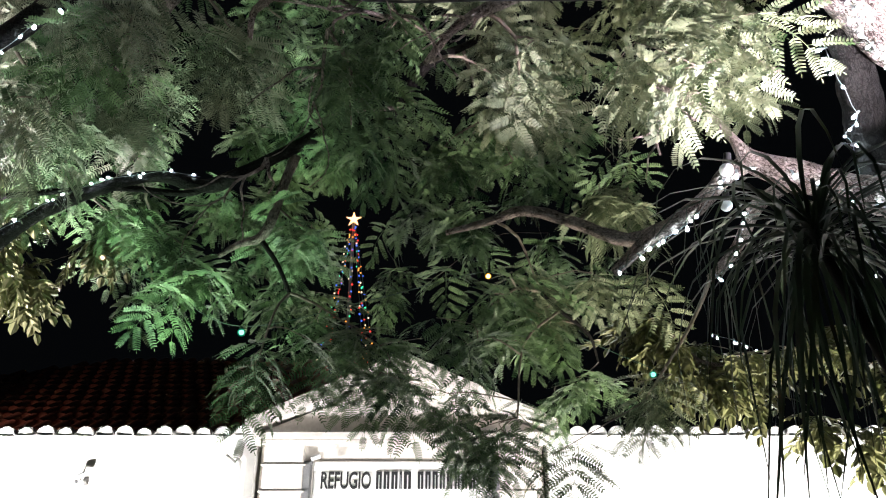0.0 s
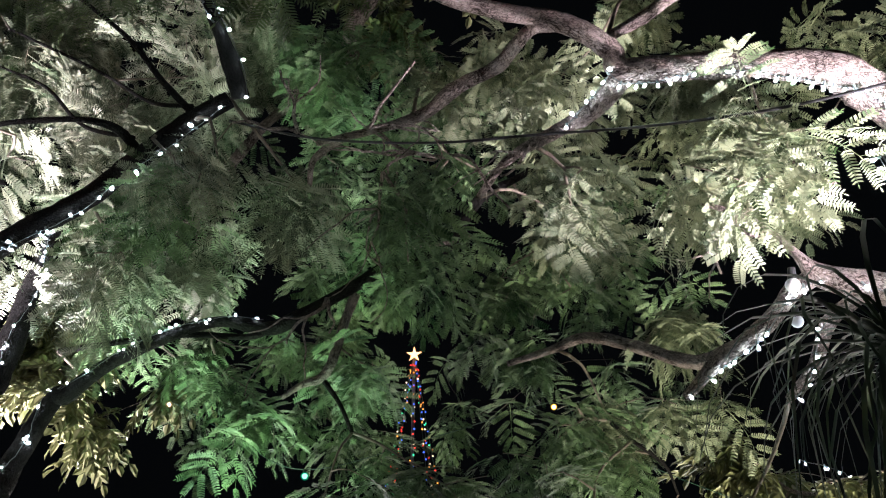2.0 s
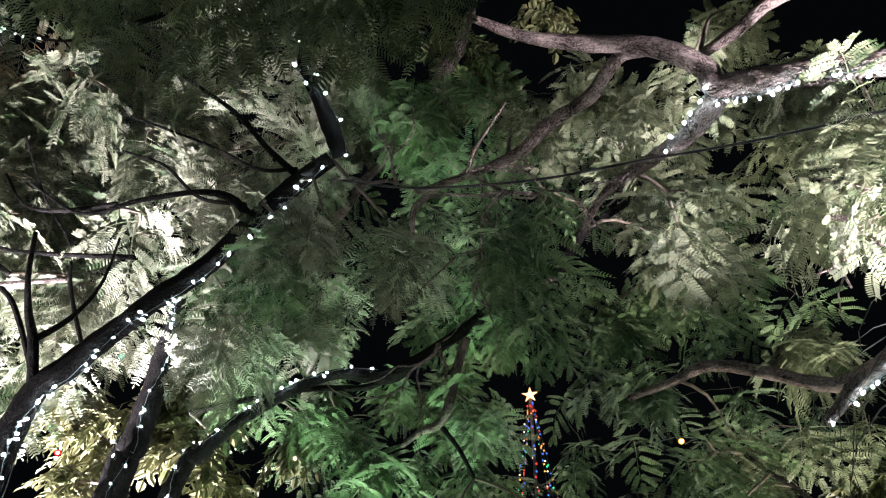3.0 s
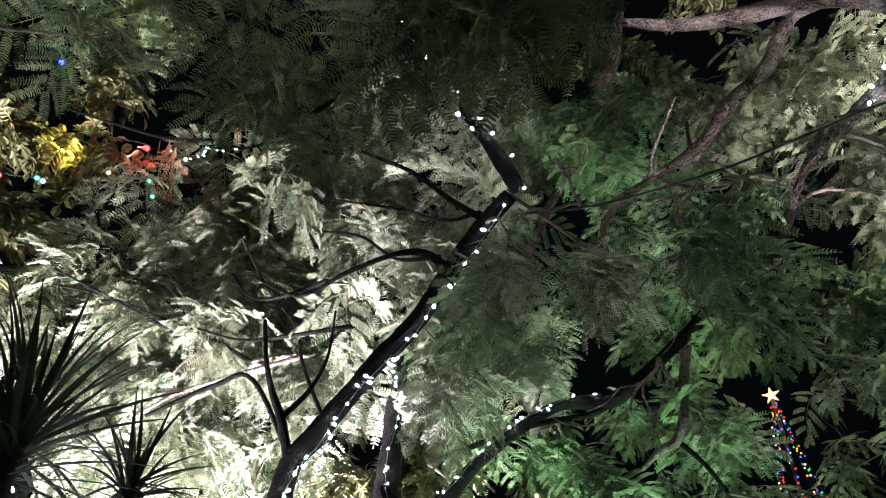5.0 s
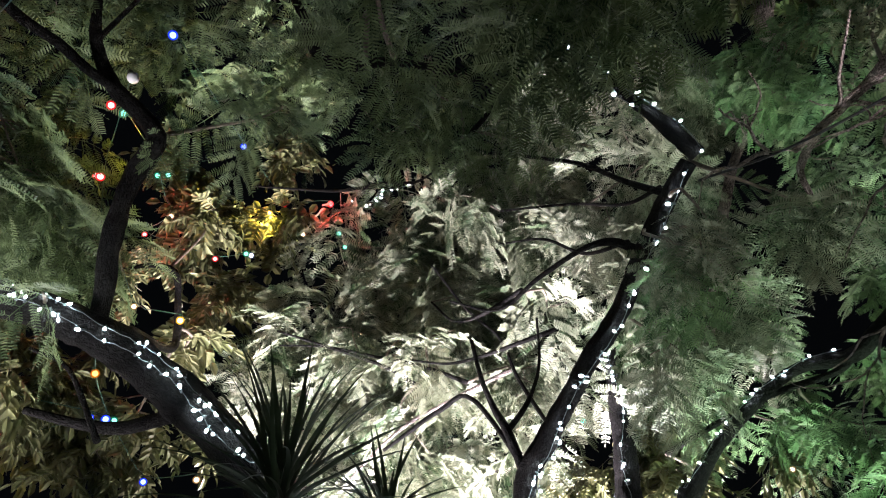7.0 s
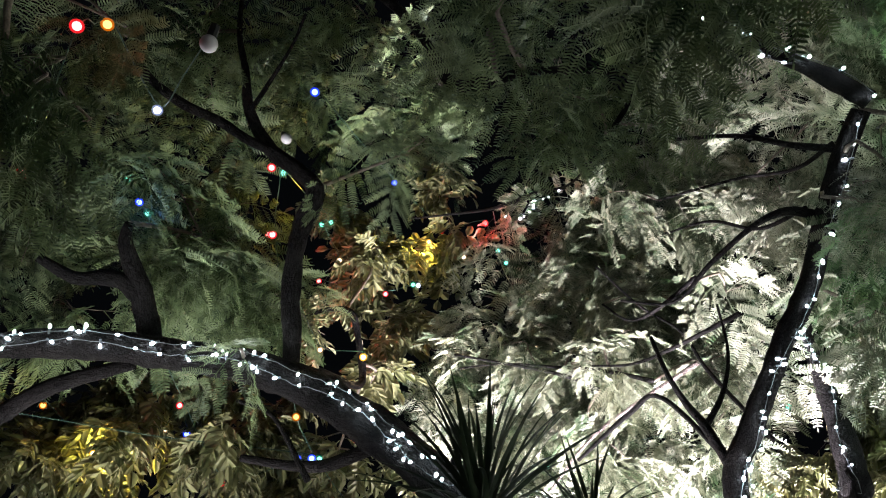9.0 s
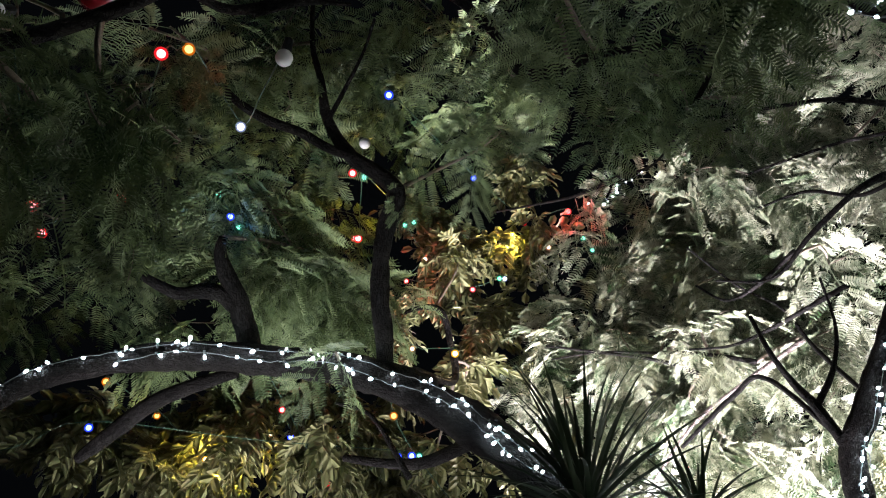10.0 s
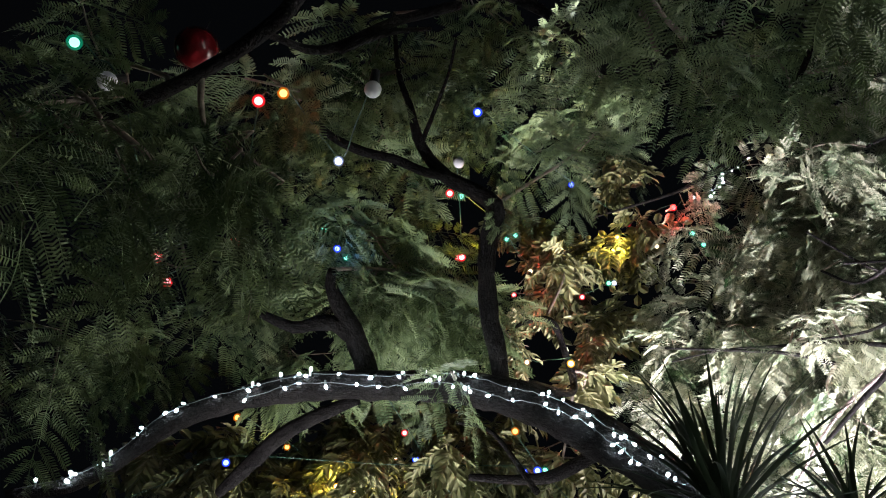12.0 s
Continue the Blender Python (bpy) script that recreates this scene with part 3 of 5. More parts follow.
limb_upright = limb(tree_arched, [(-2.69, 0.36, 3.20, 0.039), (-2.63, 0.34, 3.31, 0.039), (-2.51, 0.28, 3.48, 0.038), (-2.39, 0.25, 3.65, 0.039), (-2.29, 0.26, 3.76, 0.043), (-2.22, 0.26, 3.83, 0.038), (-2.18, 0.16, 3.87, 0.034), (-2.16, 0.05, 3.91, 0.030), (-2.07, -0.07, 3.99, 0.024), (-1.94, -0.13, 4.08, 0.016), (-1.83, -0.19, 4.16, 0.011), (-1.67, -0.23, 4.33, 0.008)])
limb_upright_side = limb(tree_arched, [(-2.16, 0.08, 3.90, 0.020), (-2.11, -0.06, 3.88, 0.020), (-2.08, -0.17, 3.90, 0.020), (-2.02, -0.32, 3.87, 0.020), (-1.93, -0.45, 3.86, 0.015), (-1.83, -0.55, 3.91, 0.011)])
limb_bent = limb(tree_arched, [(-2.79, -0.19, 3.25, 0.053), (-2.77, -0.24, 3.37, 0.050), (-2.71, -0.30, 3.47, 0.045), (-2.65, -0.36, 3.54, 0.037), (-2.59, -0.41, 3.61, 0.027), (-2.55, -0.41, 3.67, 0.020)])
limb_bent_side = limb(tree_arched, [(-2.72, -0.29, 3.44, 0.037), (-2.69, -0.38, 3.48, 0.037), (-2.69, -0.46, 3.47, 0.033), (-2.69, -0.55, 3.44, 0.027), (-2.64, -0.69, 3.46, 0.018)])
limb_under = limb(tree_arched, [(-2.82, -0.24, 3.19, 0.025), (-2.94, -0.43, 3.15, 0.033), (-3.06, -0.59, 3.09, 0.036), (-3.14, -0.72, 2.97, 0.032), (-3.25, -0.82, 2.91, 0.021)])
limb_under_right = limb(tree_arched, [(-2.64, 0.85, 3.01, 0.021), (-2.79, 0.73, 3.00, 0.029), (-2.94, 0.61, 2.98, 0.028), (-3.07, 0.47, 3.01, 0.023), (-3.17, 0.28, 3.05, 0.016)])
twig_thin = limb(tree_arched, [(-2.71, 0.50, 2.80, 0.014), (-2.82, 0.34, 3.09, 0.010), (-2.90, 0.19, 3.17, 0.007)])
limb_red_twig = limb(tree_arched, [(-3.03, 0.54, 3.48, 0.014), (-3.51, 0.86, 3.75, 0.022), (-3.47, 0.81, 4.01, 0.019), (-3.40, 0.73, 4.13, 0.019), (-3.43, 0.60, 4.13, 0.013), (-3.48, 0.49, 4.08, 0.010)])
twig_top_long = limb(tree_arched, [(-2.06, -0.07, 3.99, 0.012), (-1.70, 0.01, 3.96, 0.006), (-1.52, 0.03, 3.95, 0.006)])
limb_front = limb(tree_arched, [(-1.24, 0.08, 3.89, 0.032), (-1.27, 0.33, 3.74, 0.015), (-1.33, 0.45, 3.68, 0.017), (-1.38, 0.54, 3.63, 0.021), (-1.33, 0.64, 3.63, 0.021), (-1.25, 0.74, 3.64, 0.015), (-1.16, 0.92, 3.63, 0.013), (-1.08, 1.09, 3.60, 0.012)])
twig_front_b = limb(tree_arched, [(-1.08, 1.09, 3.60, 0.013), (-1.70, 1.20, 3.77, 0.005), (-1.93, 1.15, 3.89, 0.007), (-2.18, 1.07, 3.99, 0.007), (-2.41, 0.95, 4.11, 0.006), (-2.64, 0.81, 4.23, 0.005)])
limb_overhead = limb(tree_arched, [(-1.41, -1.21, 2.96, 0.016), (-1.33, -1.01, 3.03, 0.018), (-1.32, -0.90, 3.12, 0.020), (-1.30, -0.77, 3.21, 0.021), (-1.24, -0.61, 3.31, 0.021), (-1.16, -0.47, 3.41, 0.023), (-1.07, -0.39, 3.48, 0.023)])
twig_overhead_a = limb(tree_arched, [(-1.19, -0.51, 3.38, 0.010), (-1.35, -0.38, 3.56, 0.015), (-1.33, -0.18, 3.72, 0.017), (-1.32, 0.03, 3.85, 0.016)])
twig_overhead_b = limb(tree_arched, [(-1.35, -0.33, 3.56, 0.011), (-1.35, -0.19, 3.69, 0.010), (-1.39, -0.06, 3.80, 0.007)])
twig_bare = limb(tree_left, [(-2.16, 2.32, 3.09, 0.011), (-2.43, 2.32, 3.58, 0.010), (-2.47, 2.24, 3.82, 0.007), (-2.51, 2.05, 3.95, 0.006), (-2.51, 1.81, 4.14, 0.005)])
twig_bare = limb(tree_left, [(-1.97, 2.13, 3.56, 0.011), (-2.49, 2.16, 3.70, 0.010), (-2.69, 2.07, 3.71, 0.007), (-2.80, 1.90, 3.72, 0.006)])
twig_bare = limb(tree_left, [(-1.23, 2.08, 3.87, 0.010), (-1.50, 2.19, 4.04, 0.009), (-1.80, 2.20, 4.28, 0.007), (-2.13, 1.98, 4.35, 0.006)])
twig_bare = limb(tree_left, [(-2.81, 2.29, 3.73, 0.013), (-2.92, 2.06, 3.80, 0.011), (-3.12, 1.86, 3.89, 0.009), (-3.23, 1.61, 3.91, 0.006), (-3.42, 1.41, 3.94, 0.005)])
twig_bare = limb(tree_left, [(-1.45, 2.09, 3.72, 0.010), (-1.75, 2.16, 3.89, 0.009), (-1.96, 2.11, 4.10, 0.007), (-2.23, 2.05, 4.22, 0.006)])
twig_bare = limb(tree_left, [(-2.43, 2.27, 3.62, 0.012), (-2.76, 2.14, 3.55, 0.010), (-3.06, 2.02, 3.46, 0.009), (-3.36, 1.91, 3.26, 0.006)], BARK)
twig_bare = limb(tree_left, [(-2.15, 2.12, 3.90, 0.012), (-2.40, 2.07, 3.87, 0.010), (-2.58, 2.02, 3.90, 0.007), (-2.67, 1.93, 4.04, 0.006)])
twig_bare = limb(tree_left, [(-2.99, 2.06, 3.72, 0.013), (-3.05, 1.89, 3.80, 0.011), (-3.15, 1.62, 3.86, 0.009), (-3.34, 1.35, 3.97, 0.006)])
twig_bare = limb(tree_gate, [(-0.24, 2.37, 3.76, 0.010), (-0.10, 2.31, 3.69, 0.007), (-0.02, 2.39, 3.59, 0.006), (0.06, 2.45, 3.52, 0.004)], BARK)
twig_bare = limb(tree_gate, [(-0.24, 3.25, 3.94, 0.012), (-0.33, 3.17, 3.87, 0.010), (-0.53, 3.16, 3.84, 0.007), (-0.65, 3.17, 3.80, 0.006)], BARK)
twig_bare = limb(tree_gate, [(-0.42, 3.17, 4.03, 0.012), (-0.52, 3.07, 3.98, 0.010), (-0.63, 3.03, 3.99, 0.007), (-0.76, 3.12, 4.00, 0.006)], BARK)
twig_bare = limb(tree_right, [(1.21, 2.16, 3.31, 0.010), (1.09, 2.08, 3.31, 0.007), (1.02, 2.06, 3.38, 0.005), (0.93, 2.05, 3.44, 0.004)], BARK)
twig_bare = limb(tree_gate, [(0.55, 3.88, 3.14, 0.013), (0.65, 3.90, 3.04, 0.011), (0.82, 4.01, 2.94, 0.009), (0.89, 4.14, 2.82, 0.006)])
twig_bare = limb(tree_right, [(1.81, 4.49, 2.89, 0.015), (1.62, 4.54, 2.94, 0.012), (1.49, 4.54, 3.09, 0.010)], BARK)


def bare_twigs(owner, x, y, z, count, reach, seed):
    """Thin, crooked, leafless twigs that fork among the leaves, from the nearest limb."""
    rnd = random.Random(seed)
    paths = np.vstack(BRANCH_PATHS[owner.name])
    root = paths[np.argmin(((paths[:, :3] - (x, y, z)) ** 2).sum(1)), :3]
    ends = [(root, np.array((x, y, z)) - root + 1e-3, 0.009)]
    for k in range(count):
        p, d, r = ends[k // 2]
        d = d / np.linalg.norm(d)
        line = [(*p, r)]
        for i in range(5):
            d = d + np.array([rnd.uniform(-.55, .55), rnd.uniform(-.4, .4), rnd.uniform(-.6, .45)])
            d = d / np.linalg.norm(d)
            p = p + d * reach * rnd.uniform(0.12, 0.26)
            r *= 0.86
            line.append((*p, r))
            if i in (1, 3):
                ends.append((p, d + np.array([rnd.uniform(-.9, .9), rnd.uniform(-.6, .6), rnd.uniform(-.9, .7)]), r * 0.85))
        limb(owner, line, BARK)


bare_twigs(tree_gate, -0.58, 2.16, 3.74, 7, 0.34, 1)
bare_twigs(tree_gate, -0.45, 2.18, 3.92, 6, 0.34, 2)
bare_twigs(tree_gate, -0.45, 2.77, 3.34, 6, 0.36, 3)
bare_twigs(tree_gate, -0.79, 2.96, 3.07, 6, 0.36, 4)
bare_twigs(tree_gate, -0.89, 2.00, 3.93, 5, 0.30, 5)
bare_twigs(tree_right, 0.63, 2.35, 3.18, 4, 0.30, 6)
bare_twigs(tree_right, -0.03, 2.30, 3.53, 5, 0.32, 7)

# foliage of the right tree
for row in [
    (1.04, 1.94, 2.99, 0.10, 0.07, 3),
    (0.66, 2.19, 3.23, 0.17, 0.11, 4),
    (0.82, 2.00, 3.39, 0.13, 0.03, 3),
    (1.17, 2.80, 3.55, 0.26, 0.18, 4),
    (0.35, 2.61, 3.60, 0.07, 0.16, 3),
    (1.06, 3.35, 3.52, 0.29, 0.14, 6),
    (0.86, 3.78, 3.23, 0.34, 0.15, 7),
    (1.02, 3.38, 2.34, 0.13, 0.21, 4),
    (0.52, 3.22, 2.16, 0.07, 0.04, 2),
    (0.94, 2.00, 3.47, 0.05, 0.04, 2),
    (0.25, 2.55, 4.93, 0.42, 0.15, 4),
    (0.01, 2.86, 4.67, 0.31, 0.19, 6),
    (0.28, 3.17, 4.03, 0.32, 0.17, 7),
    (1.92, 2.47, 4.39, 0.07, 0.15, 2),
]:
    bough(tree_right, FINE, *row)
for row in [
    (0.54, 3.47, 4.57, 0.31, 0.20, 6),
    (1.20, 3.26, 4.29, 0.30, 0.22, 7),
    (1.04, 3.25, 4.98, 0.41, 0.17, 6),
    (1.54, 3.23, 4.48, 0.31, 0.20, 6),
    (1.15, 3.24, 4.95, 0.33, 0.14, 4),
]:
    bough(tree_right, FINE, *row)
for row in [
    (1.33, 4.59, 3.10, 0.18, 0.23, 8),
    (1.94, 4.63, 2.97, 0.35, 0.21, 8),
    (2.45, 4.45, 2.73, 0.19, 0.36, 8),
    (1.64, 4.59, 2.74, 0.18, 0.13, 5),
    (-0.36, 3.07, 5.53, 0.41, 0.17, 8),
]:
    bough(tree_right, BROAD, *row)

# foliage of the back tree
for row in [
    (-0.31, 2.44, 3.66, 0.09, 0.11, 6),
    (-1.27, 2.42, 3.66, 0.20, 0.07, 7),
    (-0.92, 3.46, 2.59, 0.05, 0.06, 3),
    (0.18, 3.61, 2.37, 0.26, 0.11, 9),
    (-0.23, 3.64, 2.68, 0.35, 0.12, 10),
    (0.23, 3.76, 2.96, 0.34, 0.18, 11),
    (-0.47, 4.03, 3.05, 0.25, 0.17, 7),
    (-1.51, 3.73, 3.44, 0.29, 0.14, 9),
    (-1.40, 3.82, 3.07, 0.28, 0.12, 9),
    (-0.92, 3.85, 3.55, 0.18, 0.20, 6),
    (0.05, 3.77, 3.88, 0.32, 0.23, 10),
    (-1.99, 3.33, 4.14, 0.51, 0.32, 12),
    (-1.16, 3.66, 4.51, 0.46, 0.33, 12),
    (0.27, 3.90, 4.41, 0.40, 0.27, 8),
    (-0.08, 4.34, 3.66, 0.35, 0.19, 8),
    (-0.93, 4.18, 4.57, 0.47, 0.29, 8),
    (0.63, 4.55, 3.01, 0.25, 0.27, 8),
    (-2.29, 3.66, 3.82, 0.20, 0.19, 6),
    (0.91, 4.56, 4.35, 0.41, 0.42, 9),
]:
    bough(tree_gate, FINE, *row)
for row in [
    (-2.41, 4.13, 3.28, 0.18, 0.20, 6),
    (-2.75, 3.84, 3.90, 0.15, 0.29, 7),
    (-2.63, 4.15, 3.50, 0.15, 0.14, 4),
    (-3.34, 3.80, 3.66, 0.16, 0.22, 6),
    (-2.18, 4.52, 3.72, 0.13, 0.05, 2),
]:
    bough(tree_gate, BROAD, *row)
for row in [
    (-0.96, 4.98, 4.45, 0.52, 0.29, 7),
    (-0.37, 5.32, 3.89, 0.44, 0.25, 5),
    (0.84, 4.69, 4.92, 0.62, 0.33, 7),
    (-1.29, 4.04, 5.25, 0.56, 0.32, 8),
    (-0.92, 3.59, 5.78, 0.56, 0.28, 8),
    (-1.33, 3.02, 6.09, 0.56, 0.25, 6),
    (-0.22, 4.13, 5.36, 0.47, 0.32, 7),
    (0.51, 4.59, 4.40, 0.45, 0.23, 6),
    (-2.40, 4.21, 3.98, 0.29, 0.19, 4),
]:
    bough(tree_gate, FINE, *row)

# foliage of the left tree
for row in [
    (-1.15, 2.25, 3.59, 0.13, 0.11, 6),
    (-0.93, 2.69, 3.83, 0.16, 0.11, 5),
    (-1.83, 2.80, 3.62, 0.13, 0.12, 5),
    (-1.71, 3.09, 3.88, 0.20, 0.19, 6),
    (-2.65, 2.43, 4.48, 0.44, 0.25, 12),
    (-2.96, 1.99, 4.82, 0.46, 0.30, 12),
    (-2.58, 2.69, 3.97, 0.29, 0.20, 9),
    (-3.14, 2.47, 4.08, 0.45, 0.18, 12),
    (-3.56, 2.40, 3.76, 0.40, 0.19, 11),
    (-3.19, 2.72, 3.51, 0.30, 0.15, 9),
    (-3.71, 1.94, 4.14, 0.36, 0.23, 9),
    (-3.66, 1.63, 4.41, 0.29, 0.20, 7),
    (-2.20, 2.43, 4.99, 0.42, 0.26, 10),
    (-3.94, 2.32, 3.62, 0.41, 0.13, 7),
]:
    bough(tree_left, FINE, *row)
# unlit overhead leaves, hung on the arched tree for its shade-toned colour
for row in [
    (-0.53, 0.78, 3.28, 0.19, 0.06, 6),
    (-0.90, 0.63, 3.51, 0.06, 0.13, 5),
    (-0.53, 0.67, 3.18, 0.15, 0.06, 6),
    (-0.39, 0.77, 3.19, 0.10, 0.03, 5),
    (-0.67, 0.91, 3.16, 0.17, 0.02, 3),
    (-0.37, 1.06, 3.32, 0.06, 0.02, 2),
]:
    bough(tree_arched, FINE, *row)
for row in [
    (-2.70, 3.84, 3.85, 0.19, 0.26, 7),
    (-3.41, 3.58, 3.81, 0.16, 0.18, 5),
    (-2.85, 4.01, 3.80, 0.16, 0.18, 5),
]:
    bough(tree_left, BROAD, *row)
for row in [
    (-2.59, 2.28, 4.75, 0.45, 0.26, 11),
    (-2.07, 2.39, 5.29, 0.48, 0.23, 10),
    (-2.90, 2.60, 4.25, 0.20, 0.29, 8),
    (-1.33, 3.10, 5.53, 0.35, 0.26, 7),
]:
    bough(tree_left, FINE, *row)

# foliage of the arched tree
for row in [
    (-1.14, -0.77, 2.91, 0.14, 0.10, 4),
    (-1.30, -0.78, 2.74, 0.12, 0.09, 4),
    (-1.29, -0.59, 3.02, 0.09, 0.14, 5),
    (-1.45, -0.46, 3.05, 0.03, 0.13, 4),
    (-1.63, -0.72, 2.89, 0.06, 0.04, 3),
    (-1.88, -1.01, 2.69, 0.12, 0.09, 3),
    (-1.41, 0.60, 3.84, 0.14, 0.06, 6),
    (-1.52, 0.86, 3.81, 0.15, 0.07, 6),
    (-1.25, 1.18, 3.83, 0.15, 0.11, 4),
    (-1.66, 0.35, 4.33, 0.16, 0.09, 5),
    (-1.99, 0.56, 4.05, 0.06, 0.09, 4),
    (-1.54, 1.09, 4.20, 0.14, 0.06, 4),
    (-2.54, 0.15, 3.20, 0.05, 0.03, 2),
    (-2.99, -0.01, 4.11, 0.10, 0.20, 5),
    (-2.76, -0.22, 4.07, 0.12, 0.11, 4),
    (-3.27, 0.24, 3.91, 0.10, 0.10, 4),
    (-3.48, -0.12, 3.96, 0.11, 0.07, 3),
    (-3.50, -0.69, 3.83, 0.11, 0.07, 4),
    (-2.24, -0.33, 4.40, 0.21, 0.18, 4),
    (-2.30, 0.08, 4.75, 0.21, 0.20, 7),
    (-2.65, -0.54, 3.99, 0.11, 0.11, 4),
]:
    bough(tree_arched, FINE, *row)
for row in [
    (-3.78, 0.78, 4.79, 0.22, 0.23, 8),
    (-3.53, 1.27, 4.91, 0.22, 0.13, 6),
    (-3.93, 1.03, 4.17, 0.14, 0.16, 5),
    (-3.72, 0.62, 5.19, 0.15, 0.14, 4),
    (-4.52, -0.29, 3.73, 0.41, 0.13, 9),
    (-4.55, 0.42, 3.63, 0.33, 0.10, 6),
    (-4.68, -0.91, 3.70, 0.35, 0.18, 7),
    (-4.40, -1.42, 3.52, 0.33, 0.17, 7),
    (-3.18, 1.27, 5.25, 0.11, 0.10, 3),
    (-4.03, 1.27, 4.63, 0.12, 0.18, 4),
    (-4.34, 0.74, 4.73, 0.16, 0.18, 4),
    (-4.57, 0.08, 4.08, 0.28, 0.10, 5),
]:
    bough(tree_arched, BROAD, *row)
# two lists of floodlit leaves, put on the left tree for its lit colour
for row in [
    (-3.66, 1.67, 4.42, 0.33, 0.20, 9),
    (-3.21, 2.11, 4.49, 0.35, 0.22, 10),
    (-3.19, 2.48, 4.20, 0.32, 0.27, 10),
    (-3.63, 2.29, 3.98, 0.41, 0.20, 10),
    (-4.03, 1.57, 4.13, 0.18, 0.13, 5),
    (-3.50, 2.58, 3.64, 0.28, 0.16, 8),
    (-3.97, 2.21, 3.70, 0.30, 0.13, 6),
]:
    bough(tree_left, FINE, *row)
for row in [
    (-3.08, 1.93, 5.05, 0.46, 0.21, 8),
    (-2.87, 2.50, 4.85, 0.38, 0.29, 8),
    (-2.42, 2.48, 5.21, 0.34, 0.21, 6),
]:
    bough(tree_left, FINE, *row)
for row in [
    (-3.05, 1.05, 5.69, 0.47, 0.22, 7),
    (-3.30, 0.38, 5.61, 0.32, 0.19, 5),
    (-3.07, -0.79, 4.94, 0.25, 0.23, 5),
    (-2.79, -1.36, 5.00, 0.42, 0.23, 6),
]:
    bough(tree_arched, FINE, *row)
for row in [
    (-1.38, -1.15, 3.62, 0.18, 0.07, 3),
    (-1.65, -0.76, 3.86, 0.15, 0.11, 3),
    (-1.38, -1.20, 3.31, 0.12, 0.07, 2),
    (-1.85, -0.43, 4.43, 0.20, 0.10, 3),
    (-3.25, -0.02, 4.87, 0.21, 0.17, 4),
    (-3.69, -0.29, 4.34, 0.28, 0.17, 5),
    (-3.73, -0.74, 4.52, 0.26, 0.20, 4),
]:
    bough(tree_arched, FINE, *row)
for row in [
    (1.39, 3.78, 5.19, 0.45, 0.19, 6),
    (0.86, 3.79, 5.35, 0.37, 0.19, 5),
    (0.06, 3.44, 5.75, 0.41, 0.16, 5),
    (2.07, 2.94, 5.08, 0.30, 0.11, 3),
]:
    bough(tree_right, FINE, *row)
for row in [
    (-4.24, 0.68, 3.41, 0.29, 0.17, 5),
    (-4.16, 1.20, 3.39, 0.25, 0.14, 4),
    (-4.23, 0.60, 3.92, 0.26, 0.14, 4),
    (-4.23, -0.62, 3.31, 0.42, 0.13, 6),
    (-4.26, 0.58, 3.74, 0.33, 0.14, 5),
    (-4.34, -0.07, 3.87, 0.33, 0.14, 5),
]:
    bough(tree_arched, BROAD, *row)
for row in [
    (-1.90, 4.56, 4.19, 0.38, 0.25, 6),
    (-1.29, 4.77, 4.18, 0.38, 0.25, 6),
    (-1.22, 4.84, 3.45, 0.37, 0.23, 6),
    (-1.91, 4.78, 3.66, 0.34, 0.20, 5),
    (0.98, 5.24, 3.90, 0.35, 0.25, 5),
    (-1.46, 5.09, 3.99, 0.31, 0.21, 4),
    (-0.28, 5.36, 4.30, 0.28, 0.26, 4),
]:
    bough(tree_gate, FINE, *row)
for row in [
    (-3.63, -1.25, 4.13, 0.28, 0.17, 5),
    (-3.69, -0.93, 4.51, 0.21, 0.17, 4),
    (-3.71, -1.51, 3.84, 0.25, 0.13, 4),
]:
    bough(tree_arched, FINE, *row)
# leaves behind the dark limb and between the upper limbs
for row in [
    (-1.63, 2.47, 4.58, 0.26, 0.16, 7),
    (-1.83, 2.65, 4.30, 0.26, 0.16, 7),
    (-2.05, 2.76, 4.02, 0.22, 0.15, 6),
    (-1.42, 2.45, 4.88, 0.24, 0.15, 6),
    (-2.12, 2.55, 4.49, 0.25, 0.15, 5),
]:
    bough(tree_left, FINE, *row)
for row in [
    (-0.53, 2.59, 4.62, 0.26, 0.13, 5),
    (-0.89, 2.61, 4.78, 0.25, 0.13, 5),
    (-0.37, 2.90, 4.38, 0.22, 0.12, 4),
]:
    bough(tree_gate, FINE, *row)
for row in [
    (-2.80, 3.64, 3.55, 0.24, 0.18, 7),
    (-2.55, 3.70, 3.86, 0.22, 0.16, 6),
    (-2.95, 3.45, 3.20, 0.22, 0.14, 5),
]:
    bough(tree_gate, BROAD, *row)
for row in [
    (0.07, 2.61, 4.76, 0.26, 0.14, 6),
    (0.27, 2.89, 4.50, 0.26, 0.14, 6),
    (0.65, 2.65, 4.92, 0.24, 0.12, 4),
]:
    bough(tree_right, FINE, *row)
for row in [
    (-0.35, 3.40, 4.04, 0.24, 0.15, 5),
    (-0.27, 3.62, 3.86, 0.22, 0.15, 5),
]:
    bough(tree_gate, FINE, *row)
# leaves below and behind the arched limb
for row in [
    (-4.09, -0.44, 3.42, 0.30, 0.13, 8),
    (-4.21, 0.34, 3.66, 0.30, 0.13, 7),
    (-4.05, -1.17, 3.43, 0.28, 0.13, 7),
    (-4.00, 0.05, 3.50, 0.26, 0.10, 6),
]:
    bough(tree_arched, BROAD, *row)
for row in [
    (-3.20, 0.10, 4.00, 0.20, 0.14, 6),
    (-3.05, -0.35, 3.95, 0.20, 0.14, 5),
]:
    bough(tree_arched, FINE, *row)
for owner in (tree_right, tree_gate, tree_left, tree_arched):
    grow(owner)

